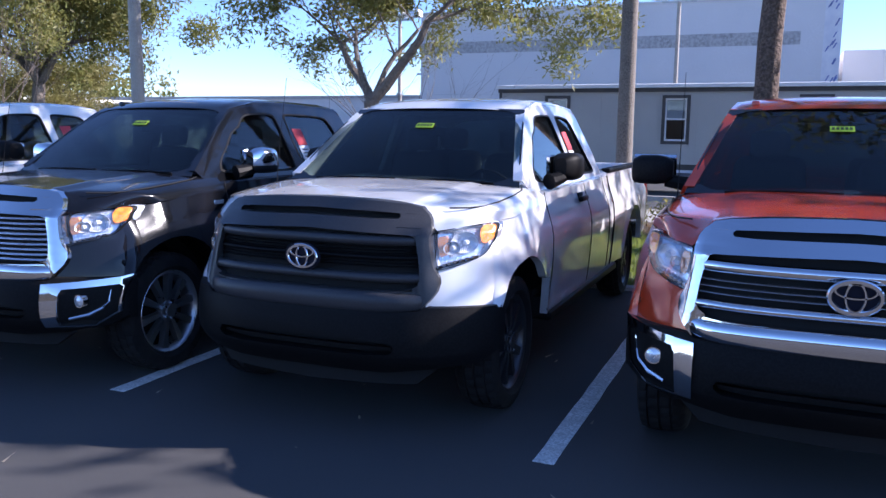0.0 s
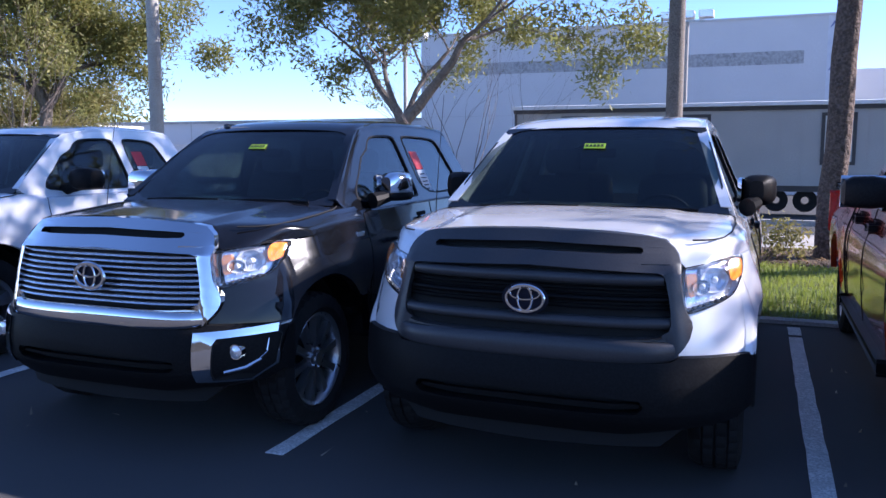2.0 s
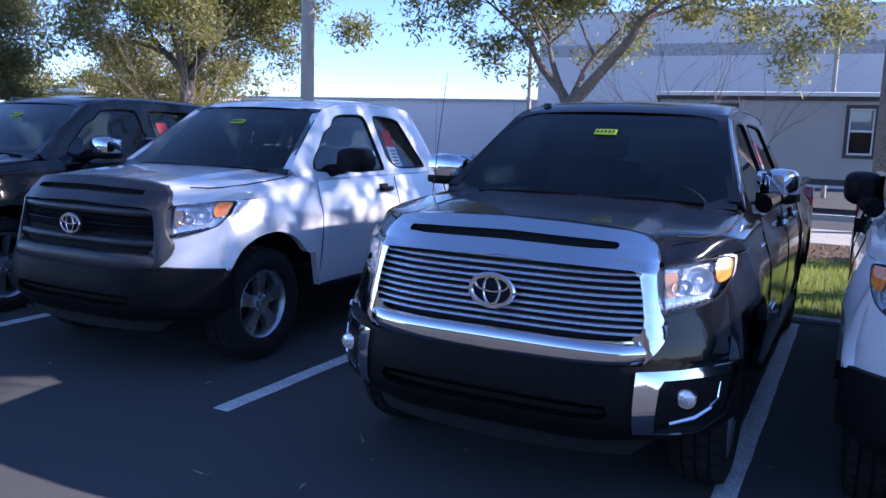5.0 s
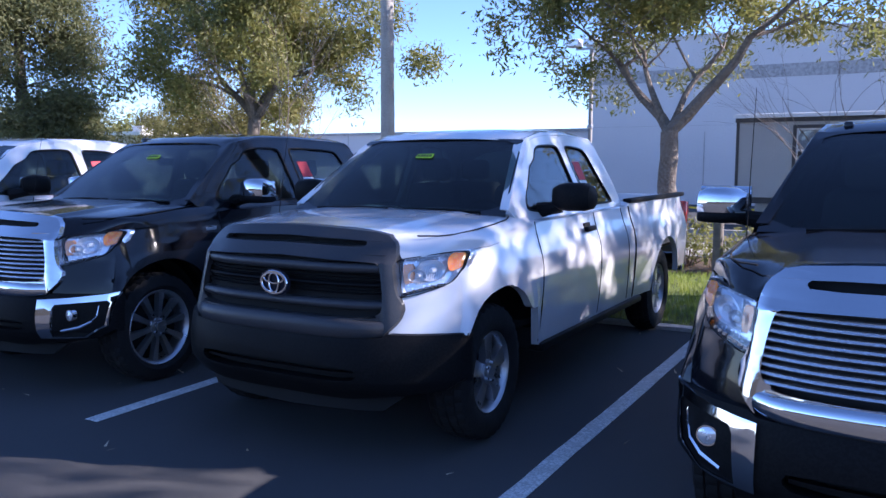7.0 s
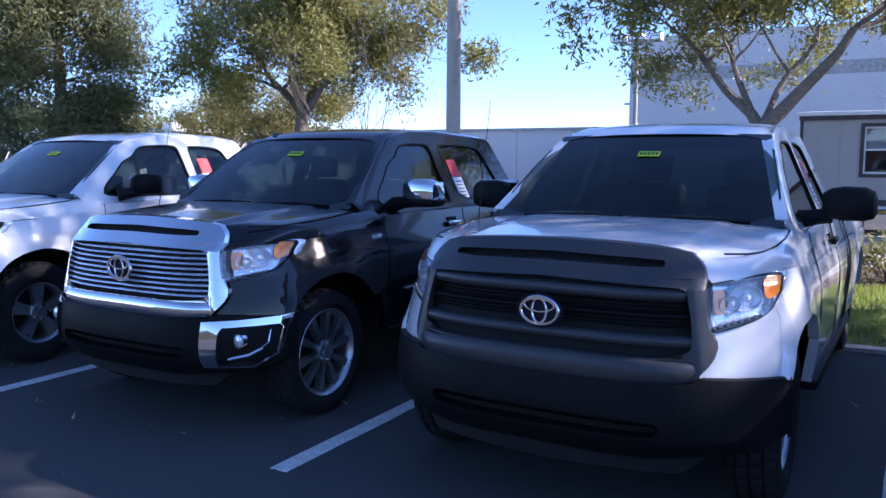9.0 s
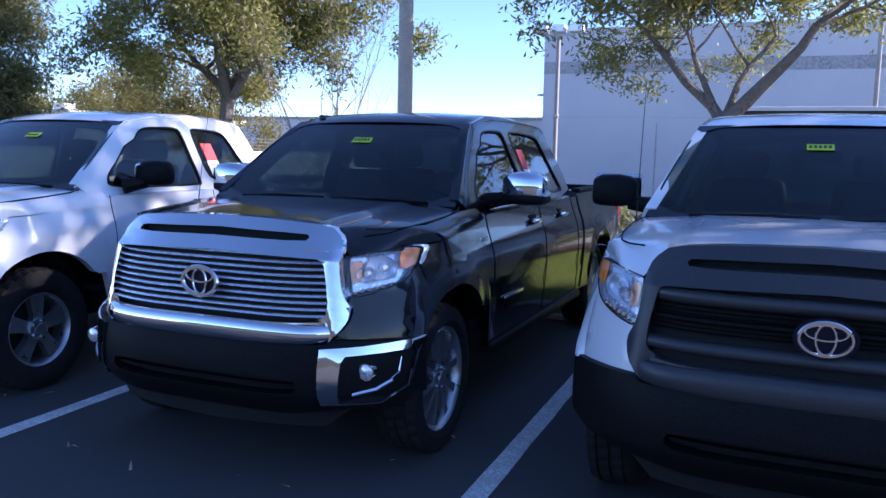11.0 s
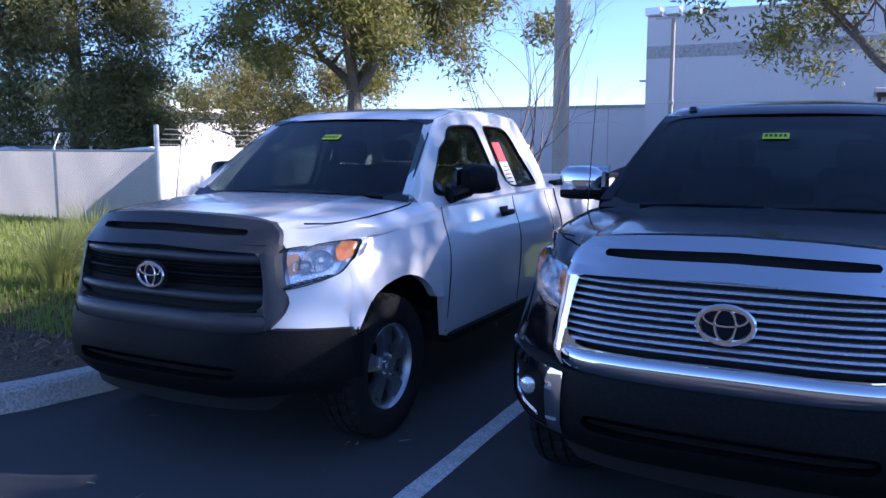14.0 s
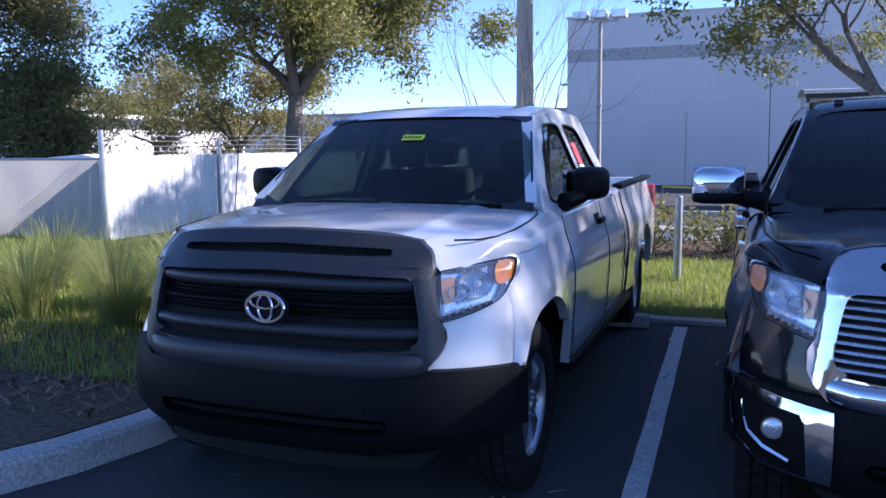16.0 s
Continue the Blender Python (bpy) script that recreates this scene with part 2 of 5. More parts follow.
def box(bm, x0, x1, y0, y1, z0, z1, bevel=0.0, seg=2):
    r = bmesh.ops.create_cube(bm, size=1)
    vs = r["verts"]
    for v in vs:
        v.co = Vector(((x0 + x1) / 2 + v.co.x * (x1 - x0), (y0 + y1) / 2 + v.co.y * (y1 - y0), (z0 + z1) / 2 + v.co.z * (z1 - z0)))
    if bevel:
        es = list({e for v in vs for e in v.link_edges})
        bmesh.ops.bevel(bm, geom=es, offset=bevel, segments=seg, affect="EDGES", profile=0.5)
    return bm


def box_part(name, x0, x1, y0, y1, z0, z1, material, parent=None, bevel=0.0, label=""):
    return part(name, box(bmesh.new(), x0, x1, y0, y1, z0, z1, bevel), material, parent, label)


def tube(bm, pts, radii, sides=8, cap=True):
    """A tapered tube along a line of points."""
    pts = [Vector(p) for p in pts]
    if isinstance(radii, (int, float)):
        radii = [radii] * len(pts)
    rings = []
    for i, p in enumerate(pts):
        d = (pts[min(i + 1, len(pts) - 1)] - pts[max(i - 1, 0)]).normalized()
        a = d.cross(Vector((0, 0, 1)) if abs(d.z) < 0.9 else Vector((1, 0, 0))).normalized()
        b = d.cross(a)
        rings.append([bm.verts.new(p + radii[i] * (math.cos(2 * math.pi * k / sides) * a + math.sin(2 * math.pi * k / sides) * b)) for k in range(sides)])
    for r0, r1 in zip(rings, rings[1:]):
        for k in range(sides):
            bm.faces.new((r0[k], r0[(k + 1) % sides], r1[(k + 1) % sides], r1[k]))
    if cap:
        bm.faces.new(rings[0][::-1])
        bm.faces.new(rings[-1])
    return bm


def grid(bm, rows, close=False):
    """Quads through rows of points of equal length."""
    vs = [[bm.verts.new(p) for p in r] for r in rows]
    for a, b in zip(vs, vs[1:]):
        n = len(a)
        for k in range(n if close else n - 1):
            q = (a[k], a[(k + 1) % n], b[(k + 1) % n], b[k])
            if len({id(v) for v in q}) == 4:
                bm.faces.new(q)
    return vs


def plate(outer, holes, fn, thick, cuts_u=(), cuts_v=()):
    """A plate with holes, drawn flat in (u, v) and bent by fn(u, v, depth)."""
    from mathutils.geometry import tessellate_polygon
    loops = [[Vector((u, v, 0)) for u, v in loop] for loop in (outer, *holes)]
    flat = [p for loop in loops for p in loop]
    bm2 = bmesh.new()
    vs = [bm2.verts.new(p) for p in flat]
    for t in tessellate_polygon(loops):
        try:
            bm2.faces.new([vs[i] for i in t])
        except ValueError:
            pass
    for no, cuts in (((1, 0, 0), cuts_u), ((0, 1, 0), cuts_v)):
        for c in cuts:
            bmesh.ops.bisect_plane(bm2, geom=bm2.verts[:] + bm2.edges[:] + bm2.faces[:], plane_co=Vector(no) * c, plane_no=no)
    bmesh.ops.recalc_face_normals(bm2, faces=bm2.faces)
    bm2.verts.index_update()
    bm = bmesh.new()
    front = [bm.verts.new(fn(v.co.x, v.co.y, 0.0)) for v in bm2.verts]
    back = [bm.verts.new(fn(v.co.x, v.co.y, thick)) for v in bm2.verts]
    for f in bm2.faces:
        idx = [v.index for v in f.verts]
        bm.faces.new([front[i] for i in idx])
        bm.faces.new([back[i] for i in reversed(idx)])
    for e in bm2.edges:
        if len(e.link_faces) == 1:
            i, j = (v.index for v in e.verts)
            bm.faces.new((front[i], front[j], back[j], back[i]))
    bm2.free()
    return bm


def mirrored(pts):
    return pts + [(-u, v) for u, v in reversed(pts)]


def smooth_loop(pts, n=2):
    """Rounds the corners of a closed 2D outline."""
    for _ in range(n):
        out = []
        for i, p in enumerate(pts):
            q = pts[(i + 1) % len(pts)]
            out += [(p[0] * 0.8 + q[0] * 0.2, p[1] * 0.8 + q[1] * 0.2), (p[0] * 0.2 + q[0] * 0.8, p[1] * 0.2 + q[1] * 0.8)]
        pts = out
    return pts


def lerp_table(table, t):
    for (a, va), (b, vb) in zip(table, table[1:]):
        if t <= b:
            k = max(0.0, (t - a) / (b - a))
            return va + (vb - va) * k
    return table[-1][1]


def frange(a, b, n):
    return [a + (b - a) * i / (n - 1) for i in range(n)]

# ---- pickup trucks ----
# Local axes: x across, y from the front bumper (0) to the tailgate, z up.
WHEEL_R, ARCH_R, AXLES = 0.40, 0.485, (0.82, 4.52)


def nose(x, z=0.75):
    """How far the face of the truck falls back towards its corners."""
    return 0.45 * min(1.06, abs(x) / (1 - 0.2 * max(0.0, z - 0.75))) ** 3.8


def lean(z):
    return 0.02 + max(0.0, z - 0.66) * 0.14 + max(0.0, z - 1.09) * 0.75


def face(off=0.0):
    return lambda u, v, d: Vector((u, nose(u, v) + lean(v) - off + d, v))


CUT_U = [i * 0.1 for i in range(-10, 11)]
CUT_V = [0.72, 0.82, 0.92, 1.02, 1.09, 1.14, 1.17, 1.2, 1.23]


def side_width(z):
    return lerp_table([(0.40, 0.955), (0.50, 0.975), (0.66, 0.99), (0.82, 1.0), (0.96, 0.996), (1.04, 0.98), (1.10, 0.958), (1.16, 0.937), (1.30, 0.905)], z)


def side_x(z, y):
    """Half width of the body, drawn in towards the top of the nose."""
    inward = 0.055 + 0.28 * min(1.2, max(0.0, (z - 0.75) / 0.35))
    return side_width(z) - max(0.0, 0.75 - y) * inward - max(0.0, y - 5.5) ** 2 * 0.4


def hood_top(y):
    return lerp_table([(0.0, 1.205), (0.16, 1.242), (0.3, 1.262), (0.6, 1.29), (1.0, 1.313), (1.4, 1.322)], y)


def hood_z(x, y):
    a = abs(x)
    rear = min(1.0, max(0.0, (y - 0.4) / 0.7)) * (1 - min(1.0, max(0.0, (a - 0.85) / 0.08)))
    return hood_top(y) - (1 - 0.45 * rear) * lerp_table([(0, 0.0), (0.3, 0.003), (0.52, 0.012), (0.60, 0.034), (0.75, 0.052), (0.86, 0.075), (0.92, 0.105), (0.965, 0.15)], a)


def cab_x(z):
    return 0.912 - max(0.0, z - 1.15) * 0.41


def disc_ring(bm, y, z, x, r0, r1, n=40):
    a = [bm.verts.new((x, y + r0 * math.cos(2 * math.pi * k / n), z + r0 * math.sin(2 * math.pi * k / n))) for k in range(n)]
    b = [bm.verts.new((x, y + r1 * math.cos(2 * math.pi * k / n), z + r1 * math.sin(2 * math.pi * k / n))) for k in range(n)]
    for k in range(n):
        bm.faces.new((a[k], a[(k + 1) % n], b[(k + 1) % n], b[k]))


def lathe(bm, profile, n=40):
    """Spins (x, r) about the wheel's axle."""
    rows = [[(x, r * math.cos(2 * math.pi * k / n), r * math.sin(2 * math.pi * k / n)) for k in range(n)] for x, r in profile]
    grid(bm, rows, close=True)


def build_wheel(truck, side, y, style):
    wheel = new("wheel")
    wheel.parent = truck
    wheel.matrix_basis = pose(side * 0.825, y, WHEEL_R, 0, 0, 0 if side > 0 else 180)
    bm = bmesh.new()
    R = WHEEL_R
    K = 1.0 if style == "steel" else 1.16
    prof = [(-0.13, 0.235, 0), (-0.135, 0.30, 0), (-0.125, R - 0.035, 0), (-0.104, R - 0.012, 1), (-0.066, R, 1), (-0.060, R - 0.012, 0), (-0.052, R, 2), (-0.008, R, 2), (-0.004, R - 0.012, 0), (0.004, R - 0.012, 0),
            (0.008, R, 3), (0.052, R, 3), (0.060, R - 0.012, 0), (0.066, R, 1), (0.104, R - 0.012, 1), (0.120, 0.34, 0), (0.124, 0.31, 0), (0.118, 0.262 * K, 0), (0.105, 0.245 * K, 0), (0.09, 0.236 * K, 0)]
    n = 132
    rows = []
    for x, r, tread in prof:
        rows.append([(x, (r - (0.011 if tread and (k + tread) % 4 == 0 else 0)) * math.cos(2 * math.pi * k / n), (r - (0.011 if tread and (k + tread) % 4 == 0 else 0)) * math.sin(2 * math.pi * k / n)) for k in range(n)])
    grid(bm, rows, close=True)
    part("tyre", bm, M_RUBBER, wheel, "black tyre with a block tread")
    bm = bmesh.new()
    lathe(bm, [(x, r * K) for x, r in [(-0.12, 0.236), (-0.06, 0.215), (0.04, 0.212), (0.085, 0.222), (0.102, 0.238), (0.094, 0.245), (0.085, 0.237)]])
    rim_mat = {"steel": M_RIM, "alloy": M_RIM, "dark": M_RIMDARK}[style]
    part("rim", bm, rim_mat, wheel)
    bm = bmesh.new()
    lathe(bm, [(-0.02, 0.0), (-0.02, 0.212 * K)])
    part("brake_disc", bm, M_VOID, wheel)
    spokes = 10 if style != "steel" else 5
    for k in range(spokes):
        a = 2 * math.pi * (k + 0.25) / spokes
        bm = bmesh.new()
        wi, wo = (0.042, 0.062) if style == "steel" else (0.017, 0.028)
        rows = []
        for r, w, x in ((0.045, wi, 0.075), (0.10, wi * 0.95, 0.083), (0.16 * K, (wi + wo) / 2, 0.080), (0.222 * K, wo, 0.080)):
            e = Vector((0, math.cos(a), math.sin(a)))
            t = Vector((0, -math.sin(a), math.cos(a)))
            up = Vector((1, 0, 0))
            groove = 0.012 if style == "steel" and 0.08 < r < 0.2 else 0.0
            rows.append([e * r - t * w + up * (x - 0.045), e * r - t * w * 0.9 + up * x, e * r - t * w * 0.3 + up * (x - groove), e * r + t * w * 0.3 + up * (x - groove),
                         e * r + t * w * 0.9 + up * x, e * r + t * w + up * (x - 0.045)])
        grid(bm, rows)
        part("spoke", bm, rim_mat, wheel)
    bm = bmesh.new()
    lathe(bm, [(0.055, 0.075), (0.088, 0.07), (0.092, 0.042), (0.103, 0.038), (0.106, 0.0)], 24)
    cap = part("hub_cap", bm, rim_mat, wheel)
    for k in range(5):
        bm = bmesh.new()
        a = 2 * math.pi * k / 5
        tube(bm, [(0.085, 0.056 * math.cos(a), 0.056 * math.sin(a)), (0.104, 0.056 * math.cos(a), 0.056 * math.sin(a))], 0.009, 6)
        part("lug_nut", bm, M_CHROME, wheel)
    return wheel


def ellipse(bm, cx, cz, a, b, r, y, n=36, m=6):
    rows = []
    for k in range(n):
        t = 2 * math.pi * k / n
        nx, nz = math.cos(t), math.sin(t)
        rows.append([(cx + (a + r * math.cos(s)) * nx, y - r * math.sin(s) * 0.8, cz + (b + r * math.cos(s)) * nz) for s in [2 * math.pi * j / m for j in range(m)]])
    rows.append(rows[0])
    grid(bm, rows, close=True)


def build_badge(truck, y, z, s, plain):
    bm = bmesh.new()
    ellipse(bm, 0, z, 0.088 * s, 0.060 * s, 0.011 * s if not plain else 0.008, y)
    part("badge_ring", bm, M_CHROME, truck)
    bm = bmesh.new()
    ellipse(bm, 0, z, 0.034 * s, 0.054 * s, 0.0056 * s, y - 0.002, 28)
    part("badge_upright_oval", bm, M_CHROME, truck)
    bm = bmesh.new()
    ellipse(bm, 0, z + 0.024 * s, 0.070 * s, 0.028 * s, 0.0056 * s, y - 0.002, 28)
    part("badge_cross_oval", bm, M_CHROME, truck)
    bm = bmesh.new()
    n = 36
    c = bm.verts.new((0, y + 0.006, z))
    k = 1.22 if plain else 1.0
    ring = [bm.verts.new((0.09 * s * k * math.cos(2 * math.pi * i / n), y + 0.008, z + 0.062 * s * k * math.sin(2 * math.pi * i / n))) for i in range(n)]
    for i in range(n):
        bm.faces.new((c, ring[i], ring[(i + 1) % n]))
    part("badge_plate", bm, M_BLUE, truck)


def face_bar(z0, z1, half, off, bulge, taper=0.0, n=32, fade=0.0):
    """A grille bar that follows the face, rounded in section."""
    bm = bmesh.new()
    rows = []
    for x in frange(-half, half, n):
        k = abs(x) / half
        h = (z1 - z0) / 2 * (1 - taper * k ** 3)
        zc = (z0 + z1) / 2
        f = nose(x, zc) + lean(zc) - off + fade * max(0.0, (k - 0.82) / 0.18) ** 2
        rows.append([(x, f + bulge + 0.02, zc - h)] + [(x, f + bulge * (1 - math.cos(a)), zc + h * math.sin(a)) for a in frange(-1.5, 1.5, 9)] + [(x, f + bulge + 0.02, zc + h)])
    grid(bm, rows)
    return bm


def build_headlight(truck, side):
    lamp = new("headlight")
    lamp.parent = truck
    flip = lambda pts: [(side * u, v) for u, v in pts]
    outline = smooth_loop([(0.652, 1.106), (0.76, 1.124), (0.885, 1.142), (0.918, 1.132), (0.920, 1.06), (0.895, 0.985), (0.855, 0.955), (0.78, 0.926), (0.692, 0.904), (0.675, 0.99)], 2)
    fn = face(0.0)
    part("housing", plate(flip(outline), [], lambda u, v, d: fn(u, v, d) + Vector((0, 0.055, 0)), 0.03, CUT_U, CUT_V), M_LAMPCHROME, lamp)
    inner = smooth_loop([(0.682, 1.078), (0.728, 1.082), (0.735, 0.985), (0.702, 0.972)], 1)
    part("turn_signal", plate(flip(inner), [], face(-0.02), 0.02, CUT_U, CUT_V), mat_amber_soft, lamp, "pale amber inner turn signal")
    outer = smooth_loop([(0.852, 1.134), (0.917, 1.131), (0.919, 1.058), (0.872, 1.03)], 2)
    part("side_marker", plate(flip(outer), [], face(0.008), 0.03, CUT_U, CUT_V), M_AMBER, lamp, "orange side marker lens")
    for cx, r in ((0.802, 0.058), (0.752, 0.036)):
        bm = bmesh.new()
        cz = 1.045 if r > 0.05 else 1.02
        rows = []
        for rr, dy in ((r, 0.0), (r * 0.8, 0.028), (r * 0.45, 0.045), (0.004, 0.05)):
            rows.append([(side * cx + rr * math.cos(2 * math.pi * k / 24), nose(cx, cz) + lean(cz) + dy + 0.01 + rr * math.cos(2 * math.pi * k / 24) * 0.9 * side, cz + rr * math.sin(2 * math.pi * k / 24)) for k in range(24)])
        grid(bm, rows, close=True)
        part("reflector", bm, M_LAMPBULB, lamp)
        bm = bmesh.new()
        tube(bm, [(side * cx, nose(cx, cz) + lean(cz) + 0.05, cz), (side * cx, nose(cx, cz) + lean(cz) + 0.008, cz)], [0.016, 0.012], 10)
        part("bulb", bm, M_PAPER, lamp)
    for i in range(13):                      # fluted reflector ribs
        u = 0.742 + i * 0.0085
        bm = bmesh.new()
        tube(bm, [face(-0.045)(side * u, v, 0) for v in (0.955 + (u - 0.70) * 0.27, 1.03, 1.09 + (u - 0.70) * 0.12)], 0.0042, 5)
        part("flute", bm, M_LAMPBULB, lamp)
    for i in range(7):
        u, v = 0.706 + i * 0.023, 0.930 + i * 0.0066
        bm = bmesh.new()
        p = face(0.002)(side * u, v, 0)
        box(bm, p.x - 0.008, p.x + 0.008, p.y - 0.004, p.y + 0.02, v - 0.006, v + 0.006)
        part("marker_light", bm, M_CHROME, lamp)
    bm = plate(flip([(0.70, 0.930), (0.86, 0.975), (0.86, 0.958), (0.70, 0.914)]), [], face(0.0), 0.02, CUT_U)
    part("marker_strip", bm, M_VOID, lamp)
    cu_, cv_ = 0.79, 1.03
    rim = [(cu_ + (u - cu_) * 0.975, cv_ + (v - cv_) * 0.955) for u, v in outline]
    part("bezel", plate(flip(outline), [flip(rim)], face(0.010), 0.03, CUT_U, CUT_V), M_PLASTIC, lamp)
    g = part("lens", plate(flip(outline), [], face(0.012), 0.006, CUT_U, CUT_V), M_LAMPGLASS, lamp)
    g.visible_shadow = False
    return lamp


mat_amber_soft = mat("pale_amber", (0.75, 0.33, 0.15), 0.25, 0.4, coat=0.5)


def build_body(truck, paint, cab_end):
    """Sides, fenders, hood, bed and tailgate."""
    ztop_t = [(0.45, 1.115), (0.9, 1.155), (1.2, 1.185), (1.5, 1.235), (cab_end, 1.245), (cab_end + 0.03, 1.275), (5.6, 1.275), (5.75, 1.27)]
    ys = set(frange(0.44, 5.74, 50)) | {cab_end + 0.001, cab_end + 0.029}
    for a in AXLES:
        ys |= {a + ARCH_R * math.cos(t) for t in frange(0.0, math.pi, 19)} | {a - ARCH_R - 0.002, a + ARCH_R + 0.002}
    ys = sorted({y for y in ys if 0.531 < y < 5.76} | {0.53})

    def sill(y):
        z = 0.45 if y > 1.35 else 0.72
        z = 0.56 if y > 5.0 else z
        for a in AXLES:
            if abs(y - a) <= ARCH_R:
                z = max(z, 0.445 + math.sqrt(max(0.0, ARCH_R ** 2 - (y - a) ** 2)) * 0.97)
        return z

    for side in (-1, 1):
        rows = []
        for y in ys:
            zb, zt = sill(y), lerp_table(ztop_t, y)
            flare = max((0.018 * max(0.0, 1 - max(0.0, math.hypot(y - a, 0) - ARCH_R) / 0.16) if abs(y - a) > ARCH_R else 0.018) for a in AXLES)
            row = [(side * (side_x(zb, y) - 0.05 + flare), y, zb - 0.0), (side * (side_x(zb, y) + flare), y, zb)]
            for k in range(1, 13):
                z = zb + (zt - zb) * k / 12
                f = flare * max(0.0, 1 - (z - zb) / 0.16) if z < 1.05 else 0.0
                line = -0.012 * math.exp(-((z - 0.74) / 0.035) ** 2) if 1.4 < y < 3.9 else 0.0
                row.append((side * (side_x(z, y) + f + line), y, z))
            row.append((side * (side_x(zt, y) - 0.03), y, zt + 0.012))
            row.append((side * (side_x(zt, y) - 0.09), y, zt + 0.012))
            rows.append(row)
        bm = bmesh.new()
        grid(bm, rows)
        part("side_panel", bm, paint, truck)
    # hood and front fender tops
    bm = bmesh.new()
    xs = sorted({round(x, 4) for x in frange(-0.965, 0.965, 49)} | {0.52, -0.52, 0.6, -0.6, 0.92, -0.92})
    rows = []
    for k in range(22):
        row = []
        for x in xs:
            out = min(1.0, max(0.0, (abs(x) - 0.60) / 0.07))
            y0 = nose(x, 1.15) + 0.188 - 0.098 * out
            y = y0 + (1.42 - y0) * (k / 21) ** 1.4
            z = hood_z(x, y)
            x = math.copysign(min(abs(x), side_x(1.14, y) - 0.004), x)
            if out > 0:
                z = min(z, 1.116 + 0.13 * (abs(x) - 0.655) + 0.13 * (1 - out) + (y - y0) * 0.62)
            if k == 0:
                z -= 0.012
            row.append((x, y, z))
        rows.append(row)
    grid(bm, rows)
    part("hood", bm, paint, truck)
    for side in (-1, 1):
        bm = bmesh.new()
        pts = [(0.70, 0.36), (0.78, 0.44), (0.83, 0.54), (0.86, 0.72), (0.868, 0.95), (0.86, 1.15), (0.82, 1.27)]
        tube(bm, [(side * x, y, hood_z(x, y) + 0.0015) for x, y in pts], 0.0045, 5)
        part("hood_gap", bm, M_VOID, truck)
        # door seams
        for y0, y1 in ((1.40, 1.44), (2.56, 2.58), (cab_end - 0.16, cab_end - 0.20)):
            bm = bmesh.new()
            tube(bm, [(side * (side_width(z) + 0.001), y0 + (y1 - y0) * (z - 0.5) / 0.65, z) for z in frange(0.48, 1.24, 14)], 0.0035, 5)
            part("door_gap", bm, M_VOID, truck)
        bm = bmesh.new()
        tube(bm, [(side * (side_width(z) + 0.001), cab_end + 0.012, z) for z in frange(0.47, 1.25, 12)], 0.008, 5)
        part("bed_gap", bm, M_VOID, truck)
        bm = box(bmesh.new(), side * 0.86, side * 0.94, cab_end + 0.04, 5.72, 1.272, 1.312, 0.012)
        part("bed_rail", bm, M_PLASTIC, truck, "black bed rail cap")
        bm = box(bmesh.new(), side * 0.80, side * 0.87, cab_end + 0.04, 5.70, 0.80, 1.29)
        part("bed_wall", bm, paint, truck)
        bm = box(bmesh.new(), side * 0.90, side * 0.985, 5.60, 5.775, 0.86, 1.22, 0.02)
        part("tail_light", bm, M_TAIL, truck, "red tail light lens")
        for a in AXLES:
            bm = bmesh.new()
            rows = []
            for x in (0.60, 0.80):
                rows.append([(side * x, a + (ARCH_R + 0.03) * math.cos(t), 0.40 + (ARCH_R + 0.03) * math.sin(t)) for t in frange(0.0, math.pi, 22)])
            grid(bm, rows)
            part("wheel_liner", bm, M_VOID, truck)
    part("bed_floor", box(bmesh.new(), -0.84, 0.84, cab_end + 0.04, 5.7, 0.76, 0.80), M_PLASTIC, truck)
    part("bed_front_wall", box(bmesh.new(), -0.84, 0.84, cab_end + 0.04, cab_end + 0.09, 0.8, 1.27), paint, truck)
    part("tailgate", box(bmesh.new(), -0.88, 0.88, 5.69, 5.75, 0.66, 1.285, 0.015), paint, truck)
    part("rear_bumper", box(bmesh.new(), -0.95, 0.95, 5.72, 5.83, 0.46, 0.66, 0.03), M_CHROME, truck)
    for ob in truck.children:                       # short tail behind the rear wheels
        for v in ob.data.vertices:
            if v.co.y > 5.0:
                v.co.y = 5.0 + (v.co.y - 5.0) * 0.64
    # dark boxes added to close the underside against light leaks
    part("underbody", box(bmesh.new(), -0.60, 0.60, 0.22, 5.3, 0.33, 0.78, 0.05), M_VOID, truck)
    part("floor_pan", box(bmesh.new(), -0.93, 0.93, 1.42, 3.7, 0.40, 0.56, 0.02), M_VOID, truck)


